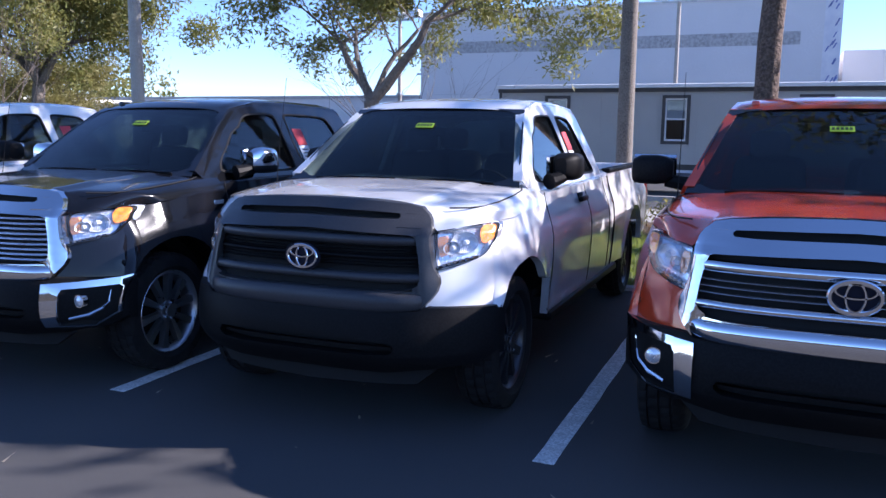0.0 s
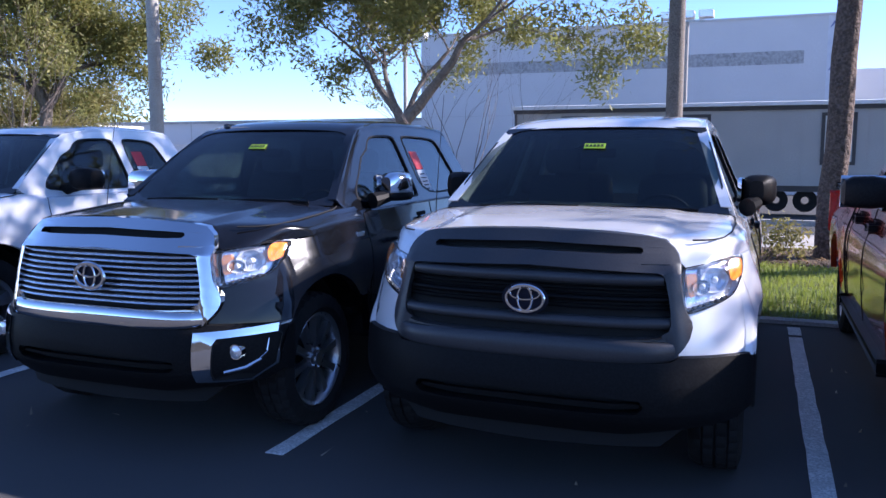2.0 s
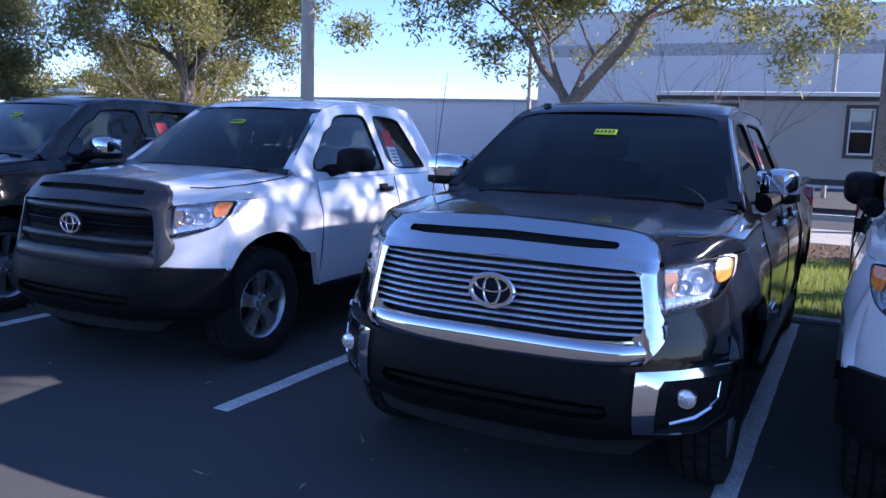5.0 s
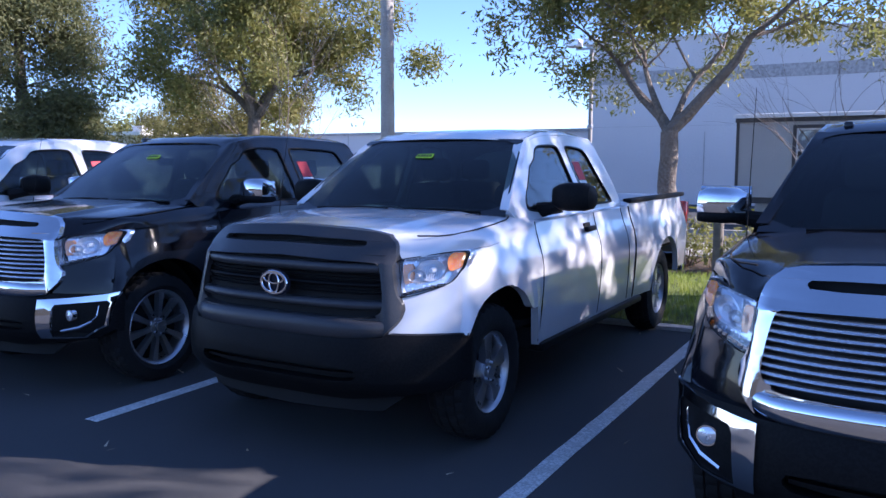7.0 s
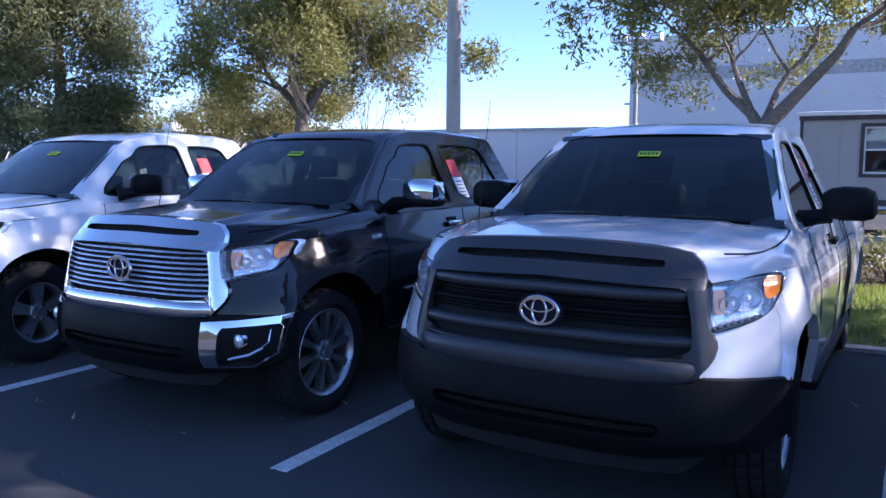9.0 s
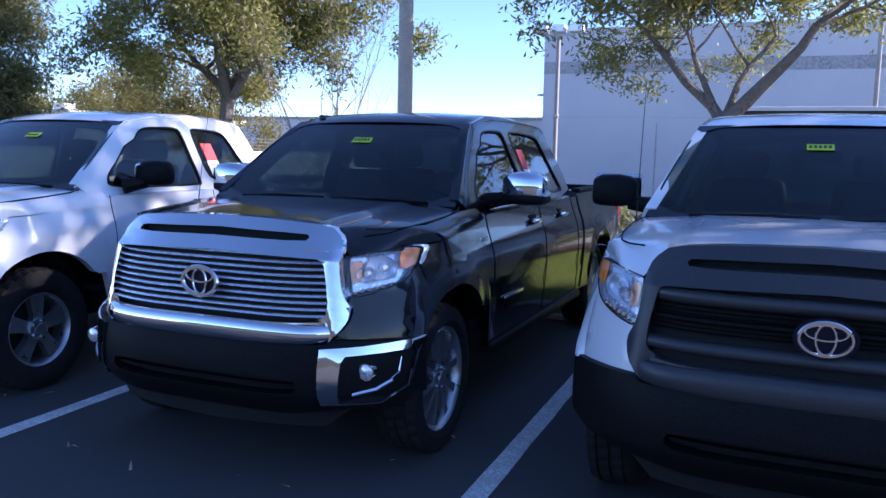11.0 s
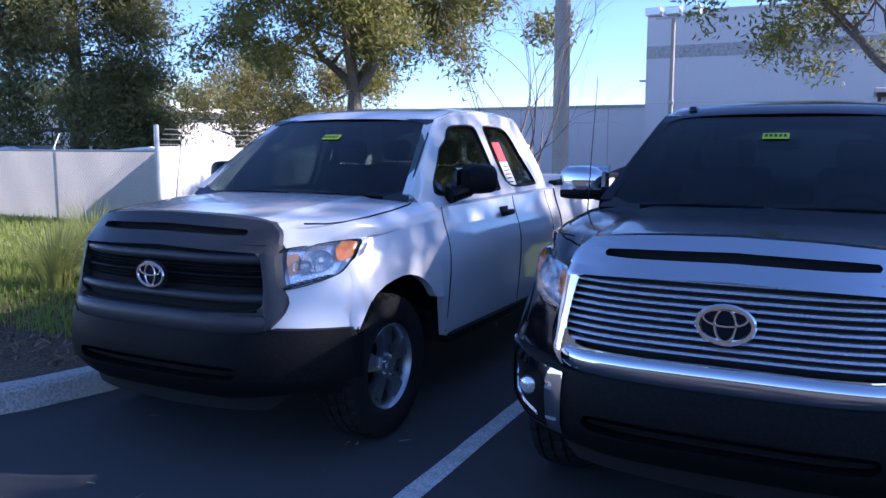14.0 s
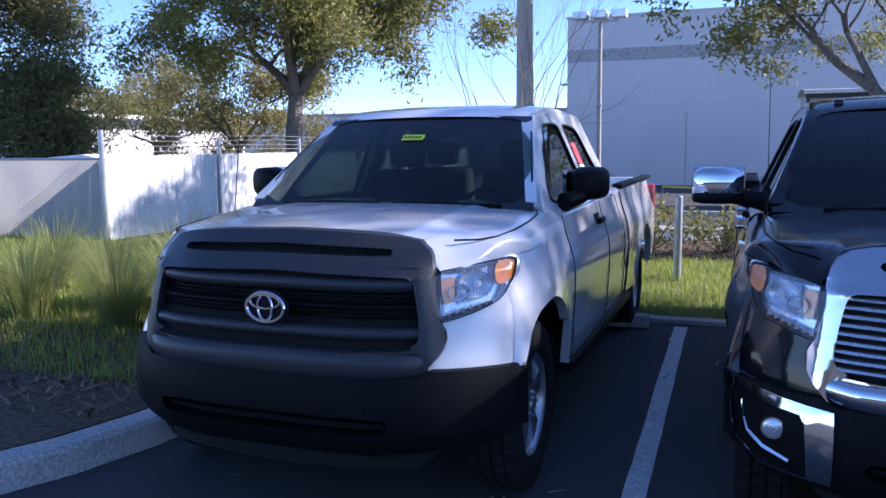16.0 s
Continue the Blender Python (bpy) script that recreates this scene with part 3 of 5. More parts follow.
def build_cab(truck, paint, cab_end, seat_mat):
    before = set(truck.children)
    A0, A1 = (1.17, 1.285), (1.86, 1.795)                # foot and head of the windscreen
    roof_rear, back = cab_end - 0.22, cab_end
    outer = [(1.42, 1.14), (1.27, 1.19), (1.22, 1.262), (1.80, 1.755), (1.90, 1.805), (2.3, 1.862), (2.8, 1.872), (roof_rear, 1.838), (roof_rear + 0.07, 1.80), (back - 0.01, 1.45), (back, 1.17), (2.6, 1.14)]
    front_win = smooth_loop([(1.56, 1.20), (1.60, 1.36), (1.98, 1.72), (2.12, 1.765), (2.56, 1.775), (2.62, 1.72), (2.68, 1.22), (2.62, 1.195)], 2)
    if cab_end < 3.6:
        rear_win = smooth_loop([(2.80, 1.21), (2.74, 1.74), (2.80, 1.775), (3.22, 1.755), (3.32, 1.70), (3.57, 1.24), (3.52, 1.205)], 2)
    else:
        rear_win = smooth_loop([(2.80, 1.21), (2.74, 1.74), (2.80, 1.778), (3.58, 1.76), (3.68, 1.70), (3.90, 1.26), (3.84, 1.21)], 2)
    belt = lambda pts: [(u if u < 1.9 else 1.9 + (u - 1.9) * 0.82, v + 0.085 * min(1.0, max(0.0, (1.5 - v) / 0.3))) for u, v in pts]
    outer = belt(outer[:7]) + [(roof_rear, 1.838), (roof_rear + 0.06, 1.80), (back - 0.01, 1.45), (back, 1.25)] + belt(outer[11:])
    front_win, rear_win = belt([(u - 0.07 * (u < 1.9), v) for u, v in front_win]), belt(rear_win)
    for side in (-1, 1):
        fn = lambda u, v, d, s=side: Vector((s * (cab_x(v) - d), u, v))
        part("cab_side", plate(outer, [front_win, rear_win], fn, 0.06, frange(1.3, 4.0, 10), (1.25, 1.4, 1.55, 1.7)), paint, truck)
        for w in (front_win, rear_win):
            inset = lambda u, v, d, s=side: Vector((s * (cab_x(v) - 0.012 - d), u, v))
            g = part("side_window", plate(w, [], inset, 0.006), M_SIDEGLASS, truck, "dark tinted side glass")
            g.visible_shadow = False
            cu, cv = sum(p[0] for p in w) / len(w), sum(p[1] for p in w) / len(w)
            hole = [(cu + (u - cu) * 0.955, cv + (v - cv) * 0.945) for u, v in w]
            part("window_seal", plate(w, [hole], lambda u, v, d, s=side: Vector((s * (cab_x(v) + 0.002 - d), u, v)), 0.018), M_PLASTIC, truck)
        sh = lambda u, v, d, s=side: Vector((s * (cab_x(v) - 0.008 - d), u, v))
        part("window_sheet", plate([(2.72, 1.31), (2.87, 1.31), (2.845, 1.49), (2.70, 1.49)], [], sh, 0.002), M_PAPER, truck, "white printed price sheet")
        part("window_label", plate([(2.705, 1.495), (2.845, 1.495), (2.825, 1.64), (2.685, 1.64)], [], sh, 0.002), M_REDPAPER, truck, "red price label")
        for i in range(5):
            part("print_line", plate([(2.735, 1.33 + i * 0.03), (2.83, 1.33 + i * 0.03), (2.83, 1.339 + i * 0.03), (2.735, 1.339 + i * 0.03)], [], lambda u, v, d, s=side: Vector((s * (cab_x(v) - 0.006 - d), u, v)), 0.0015), M_DASH, truck)
    # roof: a crowned sheet
    bm = bmesh.new()
    rows = []
    prof = [(1.868, 1.779), (1.95, 1.822), (2.1, 1.852), (2.35, 1.872), (2.7, 1.88), (roof_rear - 0.2, 1.868), (roof_rear, 1.845), (roof_rear + 0.06, 1.81)]
    for y, z in prof:
        hw = cab_x(z - 0.03) + 0.004
        rows.append([(hw * k, y - 0.05 * (1 - k * k) * (1 if y < 2 else 0), z + 0.028 * (1 - abs(k) ** 2.5) - (0.03 if abs(k) > 0.999 else 0)) for k in frange(-1, 1, 21)])
    grid(bm, rows)
    part("roof", bm, paint, truck)
    bm = bmesh.new()
    grid(bm, [[(x * 0.97, y + 0.02, z - 0.04) for x, y, z in r] for r in rows])
    part("headliner", bm, M_SEAT, truck)
    # windscreen and its black frit border
    def ws(off):
        def fn(u, v, d):
            hw = 0.83 + (0.645 - 0.83) * v
            x = u * hw
            y = A0[0] + (A1[0] - A0[0]) * v - 0.06 * (1 - u * u) * (1 - 0.3 * v) + 0.02
            z = A0[1] + (A1[1] - A0[1]) * v + 0.012 * (1 - u * u) + 0.022 * math.sin(math.pi * v)
            return Vector((x, y - off * 0.6 + d * 0.6, z + off - d))
        return fn
    full = [(-1, 0), (1, 0), (1, 1), (-1, 1)]
    hole = smooth_loop([(-0.985, 0.02), (0.0, 0.025), (0.985, 0.02), (0.985, 0.5), (0.982, 0.985), (0.0, 0.98), (-0.982, 0.985), (-0.985, 0.5)], 2)
    cu, cv = frange(-0.9, 0.9, 13), frange(0.1, 0.9, 7)
    g = part("windscreen", plate(full, [], ws(0.0), 0.006, cu, cv), M_WINDSCREEN, truck)
    g.visible_shadow = False
    part("windscreen_border", plate(full, [hole], ws(0.004), 0.002, cu, cv), M_GLOSSBLACK, truck)
    part("windscreen_tag", plate([(-0.10, 0.670), (0.09, 0.670), (0.09, 0.735), (-0.10, 0.735)], [], ws(0.007), 0.002), M_STICKER, truck, "yellow-green stock number tag")
    for i in range(5):
        u = -0.085 + i * 0.034
        part("tag_mark", plate([(u, 0.688), (u + 0.022, 0.688), (u + 0.022, 0.718), (u, 0.718)], [], ws(0.0095), 0.0015), M_INK, truck)
    for side in (-1, 1):       # painted A-pillars
        bm = bmesh.new()
        rows = []
        for v in frange(0.02, 1, 9):
            p, q = ws(0.004)(side * 0.985, v, 0), None
            z = p.z
            cx = cab_x(z - 0.01)
            rows.append([p, (p + Vector((side * (cx + 0.004), p.y + 0.10, z - 0.012))) / 2 + Vector((side * 0.006, 0, 0.012)), Vector((side * (cx + 0.004), p.y + 0.10, z - 0.012))])
        grid(bm, rows)
        part("windscreen_pillar", bm, paint, truck)
    # cowl and wipers
    bm = bmesh.new()
    grid(bm, [[(0.80 * k, y - 0.05 * (1 - k * k), hood_z(0.80 * k, y) - 0.004) for k in frange(-1, 1, 15)] for y in (1.12, 1.20, 1.30)])
    part("cowl", bm, M_PLASTIC, truck)
    for x0, x1 in ((-0.62, 0.0), (0.05, 0.68)):
        bm = bmesh.new()
        tube(bm, [ws(0.010)(x0 / 0.845, 0.012, 0), ws(0.012)((x0 + x1) / 1.69, 0.025, 0), ws(0.010)(x1 / 0.845, 0.02, 0)], 0.006, 6)
        part("wiper", bm, M_PLASTIC, truck)
    # back of the cab
    rw = [(-0.62, 1.28), (0.62, 1.28), (0.52, 1.74), (-0.52, 1.74)]
    bk = lambda u, v, d: Vector((u, back - 0.03 - max(0.0, v - 1.45) * 0.42 - d, v))
    part("cab_back", plate([(-0.86, 0.8), (0.86, 0.8), (0.86, 1.2), (0.77, 1.45), (0.63, 1.80), (-0.63, 1.80), (-0.77, 1.45), (-0.86, 1.2)], [smooth_loop(rw, 2)], bk, 0.04), paint, truck)
    g = part("rear_window", plate(smooth_loop(rw, 2), [], lambda u, v, d: bk(u, v, d + 0.015), 0.006), M_SIDEGLASS, truck)
    g.visible_shadow = False
    # cabin
    bm = bmesh.new()
    grid(bm, [[(0.86 * k, y, z + 0.02 * (1 - k * k)) for k in frange(-1, 1, 11)] for y, z in ((1.20, 1.20), (1.45, 1.22), (1.66, 1.20), (1.72, 1.12), (1.70, 0.75))])
    part("dashboard", bm, M_DASH, truck)
    bm = bmesh.new()
    rows = []
    for k in range(25):
        t = 2 * math.pi * k / 24
        c = Vector((0.40 + 0.185 * math.cos(t), 1.84 - 0.06 * math.sin(t), 1.19 + 0.165 * math.sin(t)))
        rr = Vector((math.cos(t), -0.3 * math.sin(t), math.sin(t)))
        rows.append([c + rr * 0.014 * math.cos(s) + Vector((0, 1, 0)) * 0.014 * math.sin(s) for s in frange(0, 2 * math.pi * 5 / 6, 6)])
    grid(bm, rows, close=True)
    box(bm, 0.24, 0.56, 1.82, 1.85, 1.165, 1.205, 0.01)
    part("steering_wheel", bm, M_DASH, truck)
    part("cabin_floor", box(bmesh.new(), -0.9, 0.9, 1.3, back - 0.05, 0.58, 0.62), M_VOID, truck)
    for y, wide in ((2.15, 0.27), (2.86, 0.29)):
        for x in (-0.40, 0.40):
            bm = box(bmesh.new(), x - wide, x + wide, y - 0.3, y + 0.2, 0.72, 0.95, 0.06, 3)
            box(bm, x - wide, x + wide, y + 0.14, y + 0.30, 0.92, 1.46, 0.06, 3)
            for v in bm.verts:
                if v.co.z > 1.0:
                    v.co.y += (v.co.z - 1.0) * 0.22
                    v.co.x = x + (v.co.x - x) * (1 - (v.co.z - 1.0) * 0.35)
            seat = part("seat", bm, seat_mat, truck)
            bm = box(bmesh.new(), x - 0.13, x + 0.13, y + 0.27, y + 0.38, 1.475, 1.66, 0.05, 3)
            part("headrest", bm, seat_mat, truck)
    bm = bmesh.new()
    tube(bm, [(-0.85, 1.02, 1.16), (-0.85, 1.03, 1.20), (-0.852, 1.10, 1.60), (-0.855, 1.19, 2.0)], [0.010, 0.0035, 0.0022, 0.0016], 6)
    part("antenna", bm, M_PLASTIC, truck, "thin black whip antenna")
    part("rear_mirror", box(bmesh.new(), -0.11, 0.11, 1.74, 1.765, 1.60, 1.665, 0.012), M_PLASTIC, truck)
    for ob in set(truck.children) - before:          # low roofline
        for v in ob.data.vertices:
            if v.co.z > 1.262:
                v.co.z = 1.262 + (v.co.z - 1.262) * 0.965


def fold_mirror(m, side, angle):
    h = Vector((side * 0.95, 1.70, 0))
    m.matrix_basis = Matrix.Translation(h) @ pose(0, 0, 0, 0, 0, side * angle) @ Matrix.Translation(-h)


def fold_both(truck, far_side, near_side):
    for c in truck.children:
        if c.name.startswith("door_mirror"):
            fold_mirror(c, c["side"], near_side if c["side"] > 0 else far_side)


def build_mirror(truck, side, shell):
    m = new("door_mirror")
    m.parent = truck
    m["side"] = side
    bm = bmesh.new()
    rows = []
    for t, h, zc, y0, y1 in ((0.0, 0.06, 1.335, 1.60, 1.68), (0.05, 0.085, 1.335, 1.57, 1.72), (0.12, 0.095, 1.335, 1.555, 1.74), (0.24, 0.092, 1.335, 1.56, 1.745), (0.29, 0.075, 1.33, 1.59, 1.745), (0.305, 0.045, 1.325, 1.64, 1.74)):
        x = side * (0.955 + t * 0.87)
        zc, y0, y1 = zc + 0.06, y0 + 0.05, y1 + 0.05
        yc, ry = (y0 + y1) / 2, (y1 - y0) / 2
        rows.append([(x, yc + ry * math.copysign(abs(math.cos(a)) ** 0.6, math.cos(a)), zc + h * math.copysign(abs(math.sin(a)) ** 0.6, math.sin(a))) for a in frange(0, 2 * math.pi * 19 / 20, 20)])
    vs = grid(bm, rows, close=True)
    bm.faces.new(vs[0][::-1])
    bm.faces.new(vs[-1])
    part("mirror_shell", bm, shell, m, "chrome mirror shell" if shell is M_CHROME else "black mirror shell")
    bm = box(bmesh.new(), side * 0.97, side * 1.20, 1.785, 1.802, 1.32, 1.47, 0.02)
    part("mirror_glass", bm, M_CHROME, m)
    bm = bmesh.new()
    tube(bm, [(side * 0.84, 1.72, 1.30), (side * 0.92, 1.70, 1.315), (side * 1.0, 1.70, 1.33)], [0.055, 0.045, 0.045], 10)
    part("mirror_arm", bm, M_PLASTIC, m)
    if shell is M_CHROME:
        bm = bmesh.new()
        vs = grid(bm, [[(x, 1.705 + (yy - 1.705) * 1.02, 1.328 + (zz - 1.395) * 0.42) for x, yy, zz in r] for r in rows], close=True)
        bm.faces.new(vs[0][::-1])
        bm.faces.new(vs[-1])
        part("mirror_base", bm, M_PLASTIC, m, "black lower mirror shell")
    return m


def build_pickup(name_label, x, y, paint, kind, wheels, turn=0.0, seat=None, group="parked pickup trucks"):
    truck = thing("pickup_truck", x, y, 0, name_label, "pickup truck", group, turn)
    cab_end = 3.47 if kind == "work" else 3.75
    build_body(truck, paint, cab_end)
    build_cab(truck, paint, cab_end, seat or M_SEAT)
    # painted face behind grille and lamps
    skin = mirrored([(0.0, 0.66), (0.70, 0.66), (0.95, 0.655), (0.952, 0.80), (0.93, 0.945), (0.895, 1.05), (0.878, 1.125), (0.80, 1.128), (0.62, 1.16), (0.0, 1.18)])
    lamp_hole = smooth_loop([(0.66, 1.095), (0.76, 1.115), (0.86, 1.12), (0.882, 1.06), (0.872, 0.99), (0.84, 0.962), (0.78, 0.938), (0.70, 0.918), (0.684, 0.99)], 1)
    part("front_skin", plate(skin, [lamp_hole, [(-u, v) for u, v in lamp_hole]], face(-0.03), 0.03, CUT_U, CUT_V), paint, truck)
    for side in (-1, 1):
        corner = [(side * u, v) for u, v in [(0.66, 0.70), (0.95, 0.69), (0.952, 0.80), (0.93, 0.945), (0.903, 1.05), (0.885, 0.982), (0.85, 0.956), (0.78, 0.930), (0.69, 0.910)]]
        part("fender_corner", plate(corner, [], face(-0.004), 0.03, CUT_U, CUT_V), paint, truck)
        bm = bmesh.new()
        rows = []
        for z in frange(0.70, 1.14, 14):
            xe = lerp_table([(0.65, 0.945), (0.80, 0.945), (0.945, 0.925), (1.05, 0.89), (1.125, 0.873)], z)
            ye = face(-0.002)(xe, z, 0).y
            arch = ARCH_R ** 2 - ((z - 0.445) / 0.97) ** 2
            back = min(0.54, AXLES[0] - math.sqrt(arch)) if arch > 0 else 0.54
            back = max(back, ye + 0.012)
            xb = side_x(z, back) + 0.018 * min(1.0, max(0.0, 1 - (z - 0.83) / 0.16))
            rows.append([(side * xe, ye, z), (side * (xe * 0.6 + xb * 0.4 + 0.004), ye * 0.75 + back * 0.25, z), (side * (xe * 0.25 + xb * 0.75 + 0.003), ye * 0.45 + back * 0.55, z), (side * xb, back, z)])
        grid(bm, rows)
        part("fender_edge", bm, paint, truck)
        build_headlight(truck, side)
        build_mirror(truck, side, M_CHROME if kind == "chrome" else M_PLASTIC)
        for cy in (2.38, 3.15):
            if cy > 3 and kind == "work":
                continue
            bm = box(bmesh.new(), side * 0.955, side * 0.99, cy - 0.10, cy + 0.10, 1.115, 1.155, 0.014)
            part("door_handle", bm, M_CHROME if kind == "chrome" else M_PLASTIC, truck)
            bm = box(bmesh.new(), side * 0.93, side * 0.951, cy - 0.07, cy + 0.06, 1.09, 1.18, 0.010)
            part("handle_cup", bm, M_VOID, truck)
        for a in AXLES:
            build_wheel(truck, side, a, wheels)
        bm = box(bmesh.new(), side * 0.88, side * 1.0, 1.42, 3.7, 0.40, 0.46, 0.02)
        part("running_board", bm, M_PLASTIC, truck)
        if kind == "chrome":
            part("engine_badge", box(bmesh.new(), side * 0.95, side * 0.962, 1.27, 1.38, 1.075, 1.12, 0.005), M_CHROME, truck)
            part("model_badge", box(bmesh.new(), side * 0.992, side * 1.003, 1.62, 2.0, 0.70, 0.722, 0.004), M_CHROME, truck)
    plain = kind == "work"
    shell = M_CHARCOAL if plain else M_CHROME
    # grille surround: one loop with the hood lip on top
    out = smooth_loop(mirrored([(0.0, 0.705), (0.45, 0.70), (0.64, 0.70), (0.715, 0.79), (0.728, 0.86), (0.688, 0.94), (0.664, 1.07), (0.668, 1.115), (0.645, 1.185), (0.575, 1.242), (0.3, 1.264), (0.0, 1.270)]), 1)
    hole = smooth_loop(mirrored([(0.0, 0.805), (0.45, 0.805), (0.585, 0.81), (0.64, 0.845), (0.632, 0.95), (0.602, 1.085), (0.57, 1.098), (0.0, 1.115)]), 1)
    slot = smooth_loop(mirrored([(0.0, 1.178), (0.49, 1.170), (0.505, 1.188), (0.485, 1.204), (0.0, 1.216)]), 1)
    def rounded(u, v, d):
        p = face(0.045)(u, v, d)
        if abs(u) > 0.6 and v < 1.13:
            p.y += min(0.035, 9.0 * (abs(u) - (0.632 + (1.1 - v) * 0.16)) ** 2)
        return p
    cuts = CUT_U + [s_ * c_ for s_ in (-1, 1) for c_ in (0.62, 0.64, 0.66, 0.68, 0.72, 0.74)]
    bm = plate(out, [hole, slot], rounded, 0.09, cuts, CUT_V)
    sur = part("grille_surround", bm, shell, truck, "dark grey plastic grille surround" if plain else "chrome grille surround")
    part("lower_grille_bar", face_bar(0.695, 0.806, 0.675, 0.070, 0.028, 0.28, fade=0.04), shell, truck)
    part("slot_recess", plate(mirrored([(0, 1.158), (0.54, 1.153), (0.54, 1.213), (0, 1.223)]), [], face(-0.02), 0.01, CUT_U), M_VOID, truck)
    part("grille_recess", plate(mirrored([(0, 0.76), (0.69, 0.78), (0.68, 1.12), (0, 1.14)]), [], face(-0.022), 0.008, CUT_U, CUT_V), M_VOID, truck)
    if plain:
        for z0, z1, half in ((1.035, 1.09, 0.60), (0.845, 0.895, 0.635)):
            part("grille_bar", face_bar(z0, z1, half, 0.03, 0.03), M_CHARCOAL, truck)
        for i in range(7):
            part("grille_slat", face_bar(0.925 + i * 0.016, 0.931 + i * 0.016, 0.625, 0.0, 0.012), M_PLASTIC, truck)
        part("grille_rib", face_bar(0.962, 0.985, 0.62, 0.01, 0.02), M_PLASTIC, truck)
    elif kind == "chrome":
        for i in range(10):
            z = 0.822 + i * 0.0305
            part("grille_slat", face_bar(z, z + 0.017, 0.648 - max(0, i - 4) * 0.008, 0.02, 0.02), M_SLATMETAL, truck)
    else:
        for z0, z1, half in ((1.01, 1.07, 0.62), (0.845, 0.89, 0.645)):
            part("grille_bar", face_bar(z0, z1, half, 0.04, 0.03), M_CHROME, truck)
        for i in range(3):
            part("grille_slat", face_bar(0.915 + i * 0.03, 0.922 + i * 0.03, 0.63, 0.02, 0.02), M_SLATMETAL, truck)
    build_badge(truck, nose(0) + lean(0.962) - 0.062, 0.965, 1.0 if plain else 1.12, plain)
    # front bumper
    def bump(off):
        return lambda u, v, d: Vector((u, nose(u) - 0.02 - off + abs(v - 0.55) ** 2 * 1.1 + max(0, 0.46 - v) * 0.6 + d, v))
    fogged = kind != "work"
    face_pts = mirrored([(0.0, 0.36), (0.45, 0.36), (0.62, 0.385), (0.90, 0.41), (0.985, 0.47), (0.985, 0.68), (0.965, 0.712), (0.68, 0.728), (0.64, 0.708), (0.0, 0.712)])
    intake = smooth_loop(mirrored([(0.0, 0.475), (0.50, 0.475), (0.545, 0.51), (0.52, 0.55), (0.0, 0.555)]), 1)
    cu = [i * 0.08 for i in range(-13, 14)]
    part("front_bumper", plate(face_pts, [intake], bump(0.03), 0.08, cu, (0.42, 0.48, 0.54, 0.6)), M_PLASTIC, truck, "black plastic front bumper")
    part("bumper_recess", plate(mirrored([(0, 0.45), (0.57, 0.45), (0.57, 0.57), (0, 0.575)]), [], bump(-0.05), 0.01, cu), M_VOID, truck)
    part("bumper_bar", plate(mirrored([(0, 0.505), (0.52, 0.505), (0.52, 0.52), (0, 0.52)]), [], bump(0.0), 0.03, cu), M_PLASTIC, truck)
    part("air_dam", plate(mirrored([(0, 0.27), (0.60, 0.29), (0.70, 0.37), (0, 0.37)]), [], lambda u, v, d: Vector((u, nose(u) + 0.10 + d, v)), 0.03, cu), M_VOID, truck)
    for side in (-1, 1):
        fl = lambda pts: [(side * u, v) for u, v in pts]
        bm = bmesh.new()
        grid(bm, [[bump(0.03)(side * 0.985, z, 0), bump(0.015)(side * 0.998, z, 0), Vector((side * 0.998, 0.44, z)), Vector((side * 0.96, 0.46, z))] for z in frange(0.45, 0.712, 6)])
        part("bumper_wrap", bm, M_PLASTIC, truck)
        if fogged:
            cap = [(0.635, 0.425), (0.86, 0.42), (0.965, 0.50), (0.985, 0.66), (1.0, 0.728), (0.96, 0.716), (0.80, 0.702), (0.635, 0.694)]
            opening = [(0.712, 0.435), (0.86, 0.43), (0.955, 0.505), (0.974, 0.655), (0.96, 0.672), (0.74, 0.66), (0.725, 0.63)]
            part("bumper_cap", plate(fl(cap), [fl(opening)], bump(0.045), 0.03, cu, (0.48, 0.54, 0.6)), M_CHROME, truck, "chrome bumper end cap")
            part("fog_recess", plate(fl(opening), [], bump(0.028), 0.01, cu), M_VOID, truck)
            bm = bmesh.new()
            tube(bm, [bump(0.036)(side * u, v, 0) for u, v in ((0.765, 0.478), (0.85, 0.497), (0.905, 0.535), (0.925, 0.575), (0.93, 0.64))], [0.010, 0.012, 0.010, 0.007, 0.004], 6)
            part("fog_trim", bm, M_CHROME, truck, "thin chrome trim under the fog light")
            p = bump(0.045)(side * 0.823, 0.587, 0)
            fog = new("fog_light")
            fog.parent = truck
            bm = bmesh.new()
            tube(bm, [p + Vector((0, 0.02, 0)), p + Vector((0, -0.012, 0))], [0.043, 0.041], 20)
            part("fog_bezel", bm, M_CHROME, fog)
            bm = bmesh.new()
            rows = [[p + Vector((r * math.cos(t), -0.013 - dy, r * math.sin(t))) for t in frange(0, 2 * math.pi * 19 / 20, 20)] for r, dy in ((0.035, 0.0), (0.024, 0.006), (0.003, 0.009))]
            grid(bm, rows, close=True)
            part("fog_lens", bm, M_LAMPCHROME, fog)
    part("radar_fin", box(bmesh.new(), -0.52, -0.47, 1.93, 2.03, 1.785, 1.84, 0.012), paint, truck) if kind != "work" else None
    return truck


